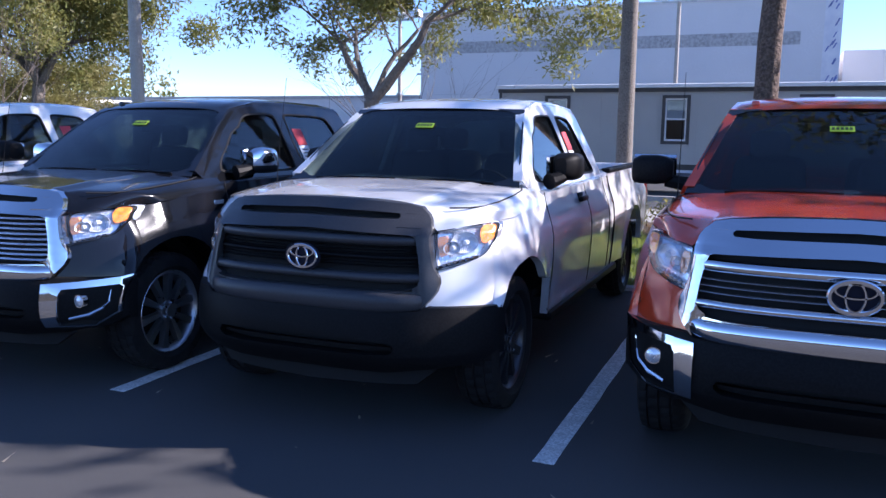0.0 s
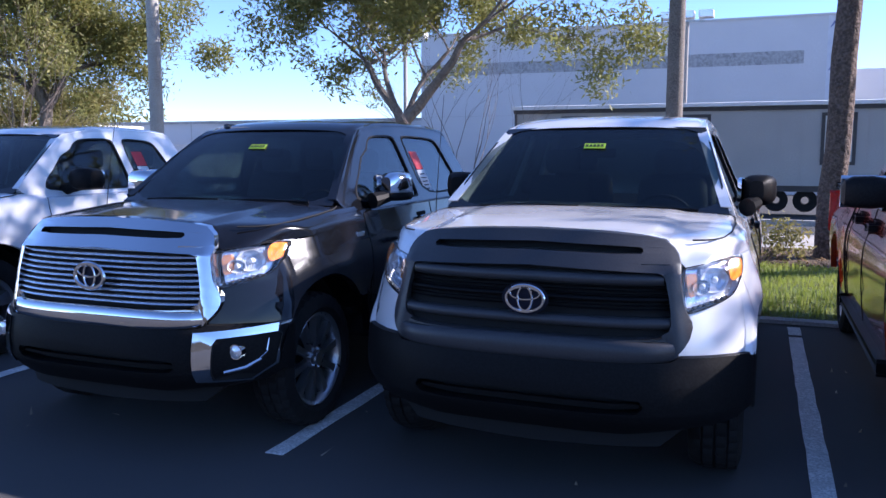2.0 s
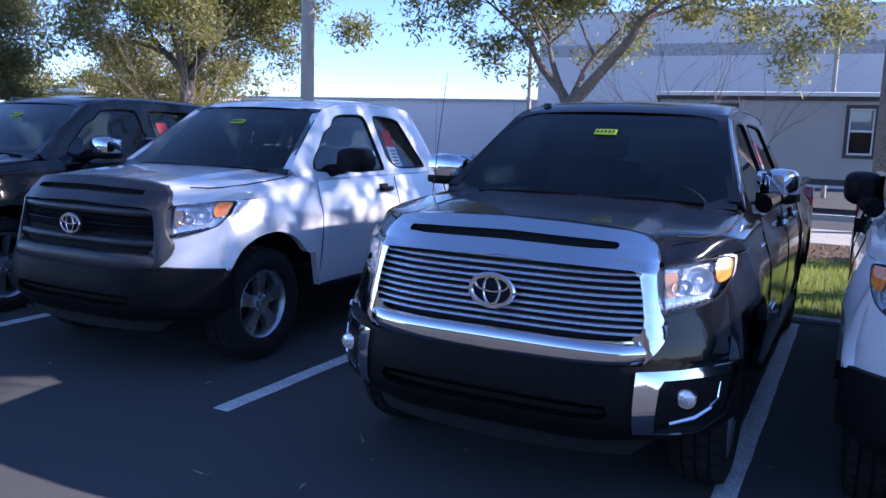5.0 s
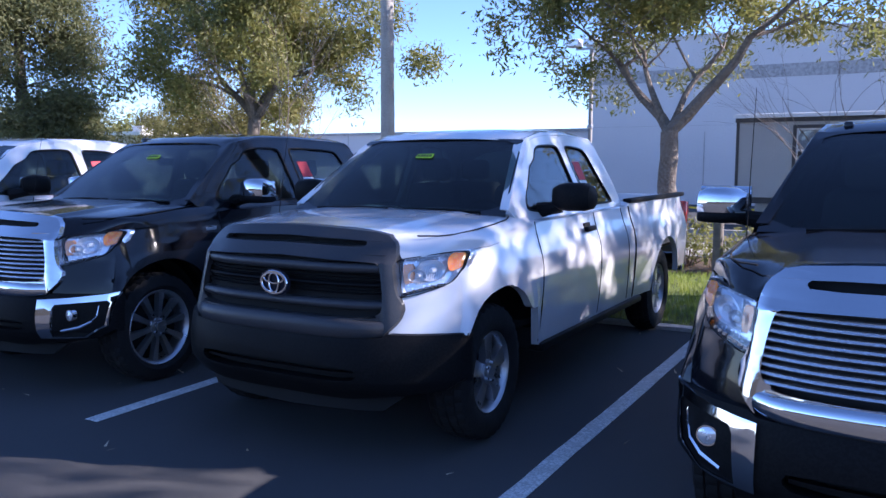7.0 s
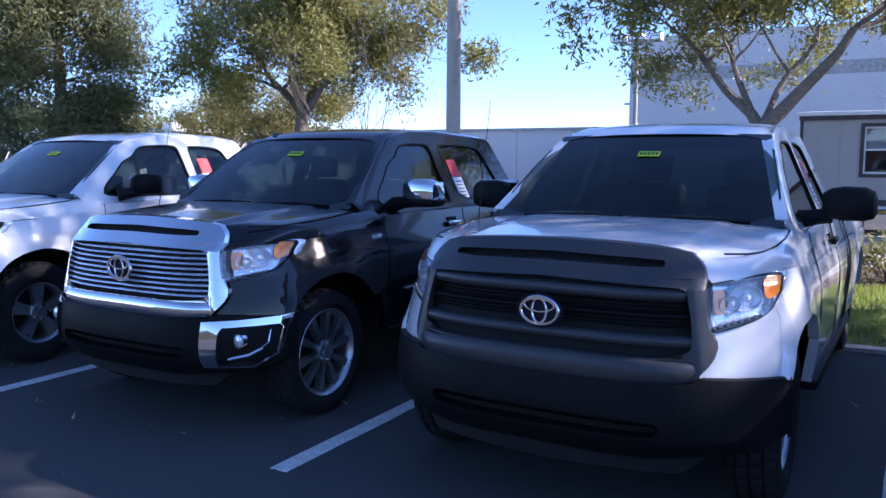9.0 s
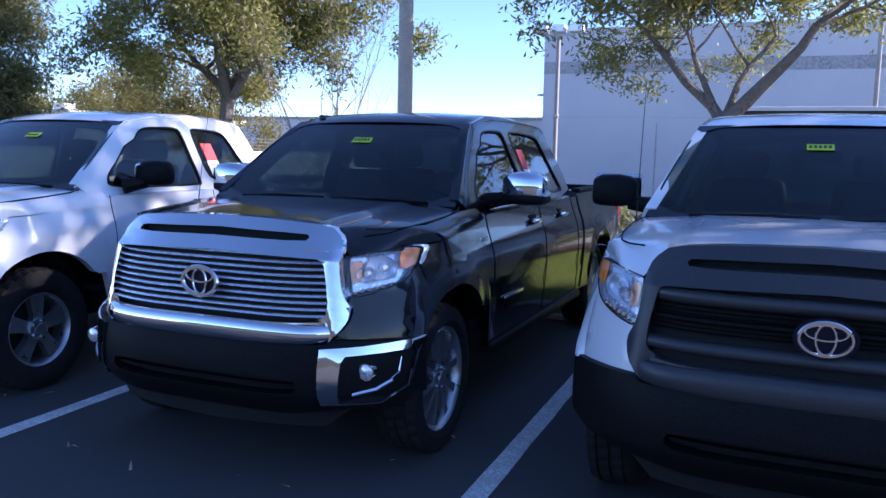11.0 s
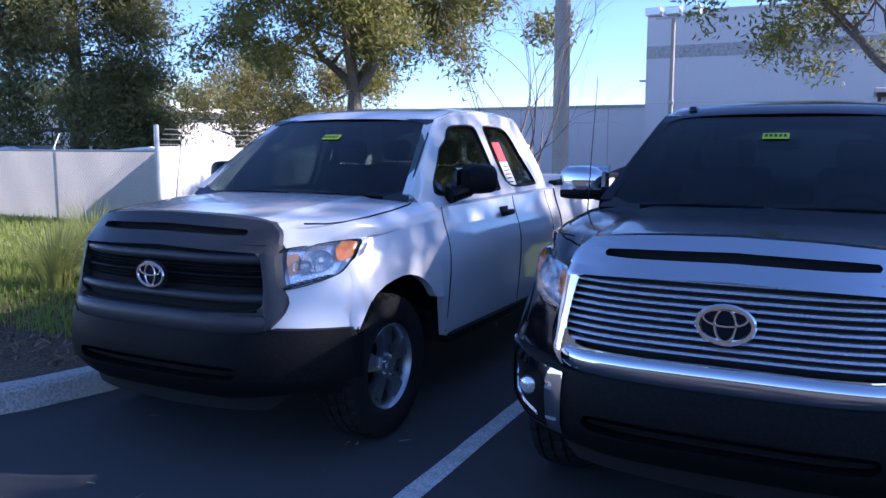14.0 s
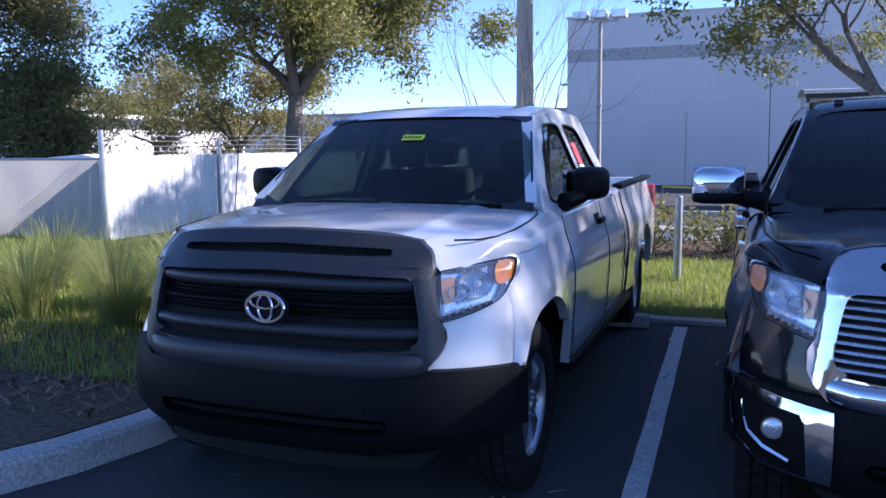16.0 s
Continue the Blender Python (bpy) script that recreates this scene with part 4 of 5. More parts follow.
TRUCKS = [
    ("white double cab pickup with black mirrors and dark wheels", -2.255, 3.995, M_WHITE, "work", "dark"),
    ("black crew cab pickup with chrome grille and chrome mirrors", -4.62, 3.80, M_BLACK, "chrome", "alloy"),
    ("white double cab pickup with dark grey grille and steel wheels", -7.81, 4.215, M_WHITE, "work", "steel"),
]
pick_a = build_pickup(*TRUCKS[0])
pick_b = build_pickup(*TRUCKS[1])
pick_c = build_pickup(*TRUCKS[2])
pick_d = copy_thing(pick_b, pose(-10.52, 4.17, 0))
pick_d["label"] = "black crew cab pickup with chrome bumper between two white trucks"
pick_e = copy_thing(pick_c, pose(-13.295, 4.045, 0))
pick_e["label"] = "white double cab pickup beside the planted kerb island"
fold_both(pick_a, 80, 80)
fold_both(pick_b, 0, 80)
fold_both(pick_e, 30, 72)
pick_r = build_pickup("red pickup with chrome bars across its grille and black mirrors", 0.39, 4.04, M_RED, "red", "alloy")

# ---- ground ----


def sheet(name, pts, z, material, label, category, kind="structure", thick=0.0):
    bm = bmesh.new()
    if thick:
        bm.free()
        bm = plate(pts, [], lambda u, v, d: Vector((u, v, z - d)), thick)
    else:
        bm.faces.new([bm.verts.new((x, y, z)) for x, y in pts])
    ob = part(name, bm, material, None, smooth=False)
    return tagged(ob, label, category, kind=kind)


def ground_z(y):
    return lerp_table([(-400, 0.0), (17.4, 0.0), (23, -0.25), (34, -0.7), (600, -0.7)], y)


bm = bmesh.new()
gy = [-300, -40, -10, 0, 5, 10, 17.4, 23, 34, 60, 200, 500]
grid(bm, [[(x, y, ground_z(y)) for x in (-400, -60, -20, 0, 20, 60, 400)] for y in gy])
tagged(part("ground", bm, M_ASPHALT), "dark grey asphalt of the parking lot", "ground", kind="structure")

for x in (-11.885, -9.21, -6.414, -3.671, -0.928, 1.815):
    pieces = ((4.08, 8.12), (8.22, 8.56)) if x == -0.928 else ((4.08, 8.56),)
    ln = thing("stall_line", x, 0, 0, "worn white painted parking stall line on asphalt", "road marking", "stall lines", kind="structure")
    skew = 0.018 if x < -9 else 0.0
    for y0, y1 in pieces:
        edge = [(-0.055, y0), (0.055, y0)] + [(0.055 + random.uniform(-0.004, 0.004), y) for y in frange(y0 + 0.2, y1, 18)]
        edge += [(-0.055 + random.uniform(-0.004, 0.004), y) for y in frange(y1, y0 + 0.2, 18)]
        part("paint_strip", plate(edge, [], lambda u, v, d: Vector((u - skew * (v - 4.08), v, 0.004 - d)), 0.003), M_LINE, ln, smooth=False)

# rear verge: flush concrete edge, turf, mulch bed, pale path
verge_edge = sheet("edge_strip", [(-14.4, 8.70), (14, 8.70), (14, 8.85), (-14.4, 8.85)], 0.035, M_CONC, "low concrete edging between asphalt and turf", "kerb", thick=0.1)
turf = sheet("turf", [(-14.6, 8.85), (30, 8.85), (30, 12.7), (-14.6, 12.7)], 0.03, M_TURF, "mown green turf strip behind the trucks", "turf", thick=0.1)
mulch = sheet("mulch_bed", [(-14.6, 12.7), (30, 12.7), (30, 15.0), (-14.6, 15.0)], 0.035, M_SOIL, "brown mulch bed under shrubs", "mulch", thick=0.1)
path = sheet("pavement", [(-20, 15.0), (30, 15.0), (30, 17.4), (-20, 17.4)], 0.04, M_PATH, "pale tan pavement beyond the shrubs", "pavement", thick=0.1)
kerb2 = sheet("far_kerb", [(-20, 22.6), (30, 22.6), (30, 22.78), (-20, 22.78)], ground_z(22.6) + 0.14, M_CONC, "faded pale kerb across the far lot", "kerb", thick=0.3)

# island at the end of the row
isl = [(-14.52, 8.85), (-14.52, 6.2), (-14.55, 5.3), (-14.61, 4.75), (-14.73, 4.3), (-14.90, 3.95), (-15.22, 3.60), (-15.8, 3.35), (-16.8, 3.25), (-18, 3.2), (-26, 3.2), (-60, 3.2)]
island = sheet("island_turf", isl + [(-60, 30), (-20, 30), (-20, 14.9), (-14.52, 14.9)], 0.115, M_TURF, "sunlit lawn of the planted island", "lawn", thick=0.16)
bed = [(-14.56, 8.7)] + [(x - 0.06, y + 0.05) for x, y in isl[1:9]] + [(-20.0, 3.9), (-20.2, 5.4), (-17.4, 6.2), (-15.4, 8.4)]
sheet("island_mulch", bed, 0.135, M_SOIL, "bark mulch bed beside the kerb", "mulch", thick=0.05)
bm = bmesh.new()
rows = []
fine_path = []
for (x0, y0), (x1, y1) in zip(isl, isl[1:]):
    n = max(2, int(math.hypot(x1 - x0, y1 - y0) / 0.3))
    fine_path += [(x0 + (x1 - x0) * i / n, y0 + (y1 - y0) * i / n) for i in range(n)]
for i, (x, y) in enumerate(fine_path):
    a, b = fine_path[max(0, i - 1)], fine_path[min(len(fine_path) - 1, i + 1)]
    d = Vector((b[0] - a[0], b[1] - a[1], 0)).normalized()
    nrm = Vector((-d.y, d.x, 0))                              # outwards, towards the asphalt
    rows.append([Vector((x, y, 0)) + nrm * o + Vector((0, 0, z)) for o, z in ((-0.02, 0.02), (-0.02, 0.145), (0.0, 0.150), (0.13, 0.146), (0.158, 0.125), (0.175, 0.0), (0.175, -0.05))])
grid(bm, rows)
kerb = part("kerb", bm, M_CONC)
tagged(kerb, "rounded concrete kerb round the island", "kerb", kind="structure")

# wheel stop behind the last white truck
ws1 = thing("wheel_stop", -12.36, 8.46, 0, "short pale concrete wheel stop on asphalt", "wheel stop")
part("stop_block", box(bmesh.new(), -0.55, 0.14, -0.07, 0.07, 0, 0.12, 0.03), M_CONC, ws1)


def blades(name, count, area, h0, h1, w, material, label, lean_out=0.25, z=0.03):
    vs, fs = [], []
    for _ in range(count):
        x, y = area()
        a, h, t = random.uniform(0, 6.28), random.uniform(h0, h1), random.uniform(-lean_out, lean_out)
        dx, dy = math.cos(a) * w, math.sin(a) * w
        ox, oy = -math.sin(a) * t * h, math.cos(a) * t * h
        i = len(vs)
        vs += [(x - dx, y - dy, z), (x + dx, y + dy, z), (x + ox + dx * 0.6, y + oy + dy * 0.6, z + h * 0.6), (x + ox * 2.1, y + oy * 2.1, z + h)]
        fs += [(i, i + 1, i + 2), (i, i + 2, i + 3)]
    return tagged(raw(name, vs, fs, material), label, "grass", kind="stuff")


blades("turf_blades", 42000, lambda: (random.uniform(-14.5, 3.5), random.uniform(8.88, 12.7)), 0.04, 0.10, 0.006, M_BLADE, "short green turf blades")
blades("lawn_blades", 16000, lambda: (random.uniform(-27, -15.6), random.uniform(6.5, 11.6)), 0.05, 0.13, 0.009, M_BLADE, "sunlit lawn blades", z=0.13)
blades("shade_blades", 9000, lambda: (random.uniform(-19, -14.9), random.uniform(5.2, 8.4)), 0.04, 0.12, 0.006, M_BLADE, "thin grass growing through the mulch", z=0.13)
blades("mulch_litter", 2600, lambda: (random.uniform(-18.5, -14.75), random.uniform(4.6, 8.0)), 0.01, 0.05, 0.012, mat("bark_chip", (0.2, 0.125, 0.07), 0.95, randomise=0.5), "loose bark chips", 2.2, 0.14)
blades("bed_litter", 3000, lambda: (random.uniform(-14.5, 3.0), random.uniform(12.7, 14.9)), 0.01, 0.06, 0.014, mat("leaf_litter", (0.24, 0.15, 0.07), 0.95, randomise=0.5), "fallen leaves on mulch", 2.2, 0.04)


blades("asphalt_litter", 110, lambda: (random.uniform(-14.3, 1.0), random.uniform(2.4, 8.6)), 0.006, 0.03, 0.009, mat("dry_leaf_bits", (0.34, 0.28, 0.2), 0.9, randomise=0.5), "small dry leaf bits and twigs on asphalt", 2.5, 0.004)


def grass_tuft(x, y, z, r, h, n, label, material=None):
    t = thing("ornamental_grass", x, y, z, label, "ornamental grass", "ornamental grasses")
    vs, fs = [], []
    for _ in range(n):
        a = random.uniform(0, 6.28)
        hh, out = h * random.uniform(0.55, 1.05), r * random.uniform(0.2, 1.1)
        w = 0.006
        px, py = -math.sin(a) * w, math.cos(a) * w
        b = random.uniform(0, 0.16)
        prev = None
        for k in range(5):
            s = k / 4
            rad = b + out * s ** 1.7
            zz = hh * (s - 0.28 * s ** 3 * (out / r))
            ww = 1 - 0.85 * s
            i = len(vs)
            vs += [(math.cos(a) * rad - px * ww, math.sin(a) * rad - py * ww, zz), (math.cos(a) * rad + px * ww, math.sin(a) * rad + py * ww, zz)]
            if prev is not None:
                fs.append((prev, prev + 1, i + 1, i))
            prev = i
    raw("foliage", vs, fs, material or M_REED, t)
    return t


for x, y, r, h in ((-15.75, 6.7, 0.62, 0.95), (-16.5, 7.6, 0.7, 1.0), (-17.4, 6.6, 0.65, 0.9), (-18.3, 7.8, 0.7, 0.95), (-19.4, 6.9, 0.6, 0.85), (-20.6, 7.8, 0.6, 0.85), (-15.6, 8.2, 0.6, 0.9), (-15.35, 6.35, 0.5, 0.75), (-16.3, 6.5, 0.6, 0.85), (-17.0, 7.2, 0.6, 0.9), (-15.9, 7.45, 0.6, 0.95)):
    grass_tuft(x, y, 0.13, r, h, 420, "tall arching ornamental grass in the mulch bed")

# ---- trees ----


def leaf_cloud(points, size, per, spread, seed, flat=0.6):
    rng = np.random.default_rng(seed)
    pts = np.repeat(np.array(points, float), per, axis=0)
    n = len(pts)
    pts = pts + rng.normal(0, 1, (n, 3)) * np.array([spread, spread, spread * 0.75])
    a = rng.normal(0, 1, (n, 3))
    a /= np.linalg.norm(a, axis=1, keepdims=True)
    b = rng.normal(0, 1, (n, 3))
    b -= (b * a).sum(1, keepdims=True) * a
    b /= np.linalg.norm(b, axis=1, keepdims=True)
    s = size * rng.uniform(0.6, 1.35, (n, 1))
    v = np.stack([pts - a * s, pts + b * s * flat * 0.5, pts + a * s, pts - b * s * flat * 0.5], axis=1).reshape(-1, 3)
    f = np.arange(4 * n).reshape(-1, 4)
    return v.tolist(), f.tolist()


def grow(bm, rng, p, d, length, radius, depth, tips, droop=0.0, spread=0.6, kids=3, straight=0.12):
    """A limb with its own limbs; collects where the twigs end."""
    pts, rad = [p.copy()], [radius]
    n = 5
    q, e = p.copy(), d.normalized()
    for i in range(n):
        e = (e + Vector((rng.gauss(0, straight), rng.gauss(0, straight), rng.gauss(0, straight) - droop))).normalized()
        q = q + e * length / n
        pts.append(q.copy())
        rad.append(radius * (1 - 0.5 * (i + 1) / n))
    tube(bm, pts, rad, 8 if radius > 0.06 else 5, cap=False)
    if depth == 0:
        tips.append(pts[-1])
        tips.append(pts[3])
        return
    for k in range(kids):
        i = rng.choice((3, 4, 5, 5)) if k else 5
        side = Vector((rng.gauss(0, 1), rng.gauss(0, 1), rng.gauss(0.1, 0.6))).normalized()
        nd = (e * (1 - spread) + side * spread).normalized()
        grow(bm, rng, pts[i], nd, length * rng.uniform(0.62, 0.85), rad[i] * 0.64, depth - 1, tips, droop, spread, kids, straight)


def tree(name, x, y, label, seed, trunk, limbs, leaf, bark, leaf_size=0.10, per=40, cloud=0.34, depth=3, droop=0.0, spread=0.55, kids=3, z=0.0, category="tree", group=""):
    """trunk: points and radii; limbs: (start index, direction, length, radius)."""
    rng = random.Random(seed)
    t = thing(name, x, y, z, label, category, group)
    bm = bmesh.new()
    pts = [Vector(p) for p, _ in trunk]
    dense, rad = [], []
    for (p, r0), (q, r1) in zip(trunk, trunk[1:]):
        for k in range(4):
            s = k / 4
            j = Vector((rng.gauss(0, 0.012), rng.gauss(0, 0.012), 0))
            dense.append(Vector(p).lerp(Vector(q), s) + j)
            rad.append((r0 + (r1 - r0) * s) * rng.uniform(0.95, 1.05))
    dense.append(Vector(trunk[-1][0]))
    rad.append(trunk[-1][1])
    tube(bm, dense, rad, 12)
    tips = []
    for i, d, length, r in limbs:
        grow(bm, rng, pts[i], Vector(d), length, r, depth, tips, droop, spread, kids)
    part("trunk", bm, bark, t)
    if leaf is not None:
        v, f = leaf_cloud(tips, leaf_size, per, cloud, seed)
        raw("crown", v, f, leaf, t)
    return t


# forked oak behind the row
tree("oak_tree", -9.16, 18.05, "spreading oak with forked grey trunk and thin leafy crown", 5,
     [((0.05, 0, -0.1), 0.30), ((0.0, 0, 0.25), 0.24), ((0, 0, 1.2), 0.205), ((0.02, 0, 2.28), 0.18)],
     [(3, (-0.62, 0.1, 0.85), 2.1, 0.125), (3, (0.72, -0.1, 0.82), 2.4, 0.15), (3, (-0.25, 0.4, 1.1), 2.0, 0.085), (3, (0.25, 0.45, 1.0), 2.1, 0.08)],
     M_OAKLEAF, M_BARK, 0.075, 78, 0.22, 4, -0.03, 0.56)
# large oak
tree("oak_tree", -23.0, 20.6, "tall oak with full olive-green crown behind the fence", 11,
     [((0.1, 0, -0.1), 0.33), ((0.0, 0, 0.3), 0.25), ((0, 0, 1.6), 0.215), ((0.15, 0, 3.0), 0.20)],
     [(3, (0.75, 0.1, 0.95), 1.6, 0.15), (3, (-0.8, 0.2, 0.85), 1.9, 0.15), (3, (0.1, -0.7, 0.9), 2.0, 0.14), (3, (0.15, 0.5, 1.2), 2.3, 0.16), (3, (-0.3, -0.2, 1.3), 2.3, 0.15)],
     M_OAKLEAF, M_BARK, 0.085, 85, 0.28, 4, -0.015, 0.56)
# dark tree at the left end
cedar_z = [-0.1, 0.9, 1.9, 3.0, 4.2, 5.5, 7.0, 8.6]
cedar_limbs = []
for i in range(1, 8):
    for k in range(5):
        a = 2.4 * (i * 5 + k)
        cedar_limbs.append((i, (math.cos(a), math.sin(a), 0.25 + 0.08 * i), 1.62 - 0.09 * i, 0.075 - 0.006 * i))
tree("cedar_tree", -32.0, 18.8, "dense dark evergreen with drooping feathery branches", 23,
     [((0, 0, z), 0.32 - 0.033 * i) for i, z in enumerate(cedar_z)],
     cedar_limbs, M_DARKLEAF, M_BARK, 0.085, 190, 0.44, 2, 0.06, 0.5)
# yellowing round trees beyond the fence
for x, y, s, sd in ((-27.4, 24.5, 1.35, 31), (-34.5, 29.0, 1.4, 33)):
    tree("small_tree", x, y, "rounded yellow-green tree beyond the fence", sd,
         [((0, 0, -0.6), 0.16), ((0, 0, 0.6), 0.13), ((0, 0, 1.2 * s), 0.12)],
         [(2, (0.8, 0.2, 0.7), 1.0 * s, 0.07), (2, (-0.8, 0.2, 0.7), 1.2 * s, 0.07), (2, (0, -0.8, 0.8), 1.2 * s, 0.07), (2, (0, 0.3, 1), 1.3 * s, 0.08), (2, (0.3, 0.8, 0.6), 1.2 * s, 0.07)],
         M_OLIVE, M_BARK, 0.075, 70, 0.26, 3, 0.0, 0.6, group="trees beyond the fence")
# bare crape myrtles
for x, y, h, sd in ((-14.55, 11.9, 1.32, 41), (-5.35, 11.7, 1.0, 42)):
    tree("bare_shrub", x, y, "bare multi-stemmed shrub with thin brown twigs", sd,
         [((0, 0, 0.0), 0.05), ((0, 0, 0.25), 0.045), ((0, 0, 0.35), 0.04)],
         [(1, (0.35, 0.1, 1), 1.25 * h, 0.022), (1, (-0.3, 0.15, 1), 1.3 * h, 0.022), (1, (0.05, -0.3, 1), 1.3 * h, 0.022), (2, (0.1, 0.3, 1), 1.35 * h, 0.022), (2, (-0.15, -0.1, 1), 1.45 * h, 0.022), (2, (0.2, 0.0, 1), 1.4 * h, 0.02)],
         None, M_TWIG, depth=3, spread=0.24, kids=3, category="shrub", group="bare shrubs")
# pines at the right end of the verge; their unseen crowns are placed to shade the row
def pine(x, y, r, tilt, seed, height=11.0, full=6, tilt_y=0.0, low=0, wide=1.0):
    rng = random.Random(seed)
    limbs = []
    for k in range(16):
        a = k * 2.4
        limbs.append((4 - low if k < 8 else 5 - low, (math.cos(a), math.sin(a), rng.uniform(0.0, 0.4)), rng.uniform(1.3, 2.1) * wide, 0.06))
    tree("pine_tree", x, y, "tall pine with dark scaly bark and high crown", seed,
         [((0, 0, -0.1), r * 1.35), ((tilt * 0.03, 0, 0.3), r * 1.08), ((tilt * 0.35, tilt_y * 0.35, 3.0), r), ((tilt * 0.7, tilt_y * 0.7, 6.0), r * 0.85), ((tilt * 0.85, tilt_y * 0.85, 8.0), r * 0.65), ((tilt, tilt_y, height), r * 0.4)],
         limbs, M_DARKLEAF, M_PINEBARK, 0.13, full, 0.32, 2, -0.01, 0.55, group="pines on the verge")


pine(-0.28, 13.9, 0.17, 0.25, 51)
pine(1.15, 13.2, 0.24, 1.9, 52, 10.0, 40, -1.7, 1, 1.1)
# two oaks out of view, added to cast the dapples on the trucks
for x, y, s, sd, full in ((7.6, 12.2, 1.0, 61, 10), (15.5, 13.6, 1.1, 64, 8)):
    tree("oak_tree", x, y, "unseen oak on the verge whose crown shades the row", sd,
         [((0, 0, -0.1), 0.3), ((0, 0, 1.2), 0.22), ((0, 0, 2.6 * s), 0.2)],
         [(2, (0.9, 0.2, 0.8), 2.3 * s, 0.13), (2, (-0.9, 0.2, 0.8), 2.3 * s, 0.13), (2, (0, -0.9, 0.8), 2.3 * s, 0.13), (2, (0, 0.5, 1), 2.5 * s, 0.14), (2, (0.2, -0.1, 1.2), 2.6 * s, 0.13)],
         M_OAKLEAF, M_BARK, 0.13, full, 0.40, 3, 0.0, 0.55)


def shrub(x, y, r, h, seed, leaf, label, n=60, per=16, size=0.045):
    rng = random.Random(seed)
    s = thing("shrub", x, y, 0.03, label, "shrub", "verge shrubs")
    bm = bmesh.new()
    tips = []
    for k in range(n):
        a, u, w = rng.uniform(0, 6.28), rng.random() ** 0.5, rng.random()
        tip = Vector((math.cos(a) * u * r, math.sin(a) * u * r, h * (0.25 + 0.75 * w) * (1 - 0.35 * u * u)))
        if k % 3 == 0:
            tube(bm, [(math.cos(a) * 0.05, math.sin(a) * 0.05, 0), tip * 0.6, tip], [0.012, 0.008, 0.004], 4, cap=False)
        tips.append(tip)
    part("twig", bm, M_TWIG, s)
    v, f = leaf_cloud(tips, size, per, r * 0.16, seed, 0.7)
    raw("foliage", v, f, leaf, s)
    return s


for x, y, r, h, sd in ((-12.8, 13.5, 0.55, 0.85, 1), (-13.7, 13.8, 0.55, 0.8, 2), (-11.75, 13.6, 0.5, 0.75, 3), (-10.3, 13.9, 0.5, 0.8, 4), (-7.7, 13.7, 0.5, 0.75, 5), (-6.7, 13.3, 0.5, 0.7, 6), (-2.6, 13.3, 0.45, 0.7, 7), (-1.2, 13.1, 0.55, 0.65, 8), (0.5, 13.2, 0.5, 0.7, 9)):
    shrub(x, y, r, h, 100 + sd, M_OAKLEAF if sd != 8 else M_OLIVE, "low leafy green shrub on the mulch bed")
grass_tuft(-1.95, 12.9, 0.04, 0.4, 0.75, 120, "spiky strap-leaved plant on the mulch bed", M_BLADE)

# far woods on the horizon
vs, fs = [], []
rng = random.Random(77)
tips = []
for k in range(460):
    x = rng.uniform(-175, -72)
    y = 78 + rng.uniform(-6, 10) + (x + 90) * 0.1
    h = rng.uniform(2.5, 9.5) * (0.75 + 0.25 * math.sin(x * 0.21) * math.sin(x * 0.077 + 1))
    tips += [(x + rng.gauss(0, 0.9), y, h * s) for s in (0.25, 0.5, 0.75, 0.9, 1.0)]
v, f = leaf_cloud(tips, 0.36, 26, 0.8, 78, 0.8)
tagged(raw("far_woods", v, f, M_OAKLEAF), "distant row of pines and oaks on the horizon", "woods", kind="stuff")

# ---- poles and lamps ----


def pole(x, y, z, h, r0, r1, material, label, name="utility_pole", square=False):
    p = thing(name, x, y, z, label, "pole")
    bm = bmesh.new()
    tube(bm, [(0, 0, 0), (0, 0, 0.1), (0, 0, h / 2), (0, 0, h)], [r0, r0, (r0 + r1) / 2, r1], 4 if square else 14)
    part("shaft", bm, material, p)
    return p


pole(-15.71, 17.39, 0, 10.8, 0.18, 0.13, M_POLE, "tall pale concrete light pole", "light_pole")
pole(-2.92, 17.29, 0, 10.5, 0.17, 0.14, M_WOODPOLE, "tall weathered brown-grey utility pole")


def flood_mast(x, y, z, h, heads, label):
    m = thing("flood_light_mast", x, y, z, label, "light mast", "flood light masts")
    bm = bmesh.new()
    tube(bm, [(0, 0, 0), (0, 0, h)], [0.11, 0.09], 10)
    part("shaft", bm, M_POLE, m)
    part("cross_arm", box(bmesh.new(), -0.75, 0.75, -0.04, 0.04, h - 0.02, h + 0.08), M_GALV, m)
    part("junction_box", box(bmesh.new(), -0.12, 0.12, -0.16, 0.1, h * 0.52, h * 0.52 + 0.16, 0.02), M_GALV, m)
    for i in range(heads):
        hx = -0.82 + i * (1.64 / max(1, heads - 1))
        head = new("lamp_head")
        head.parent = m
        bm = box(bmesh.new(), hx - 0.32, hx + 0.32, -0.35, 0.22, h + 0.12, h + 0.46, 0.04)
        part("lamp_housing", bm, M_ROOFWHITE, head)
        part("lamp_face", box(bmesh.new(), hx - 0.27, hx + 0.27, -0.365, -0.352, h + 0.16, h + 0.42), M_LAMPBULB, head)
    return m


flood_mast(-17.62, 37.4, ground_z(37), 7.55, 3, "grey flood light mast with three lamp heads")
flood_mast(-4.63, 39.4, ground_z(38), 8.1, 3, "grey flood light mast before the white building")

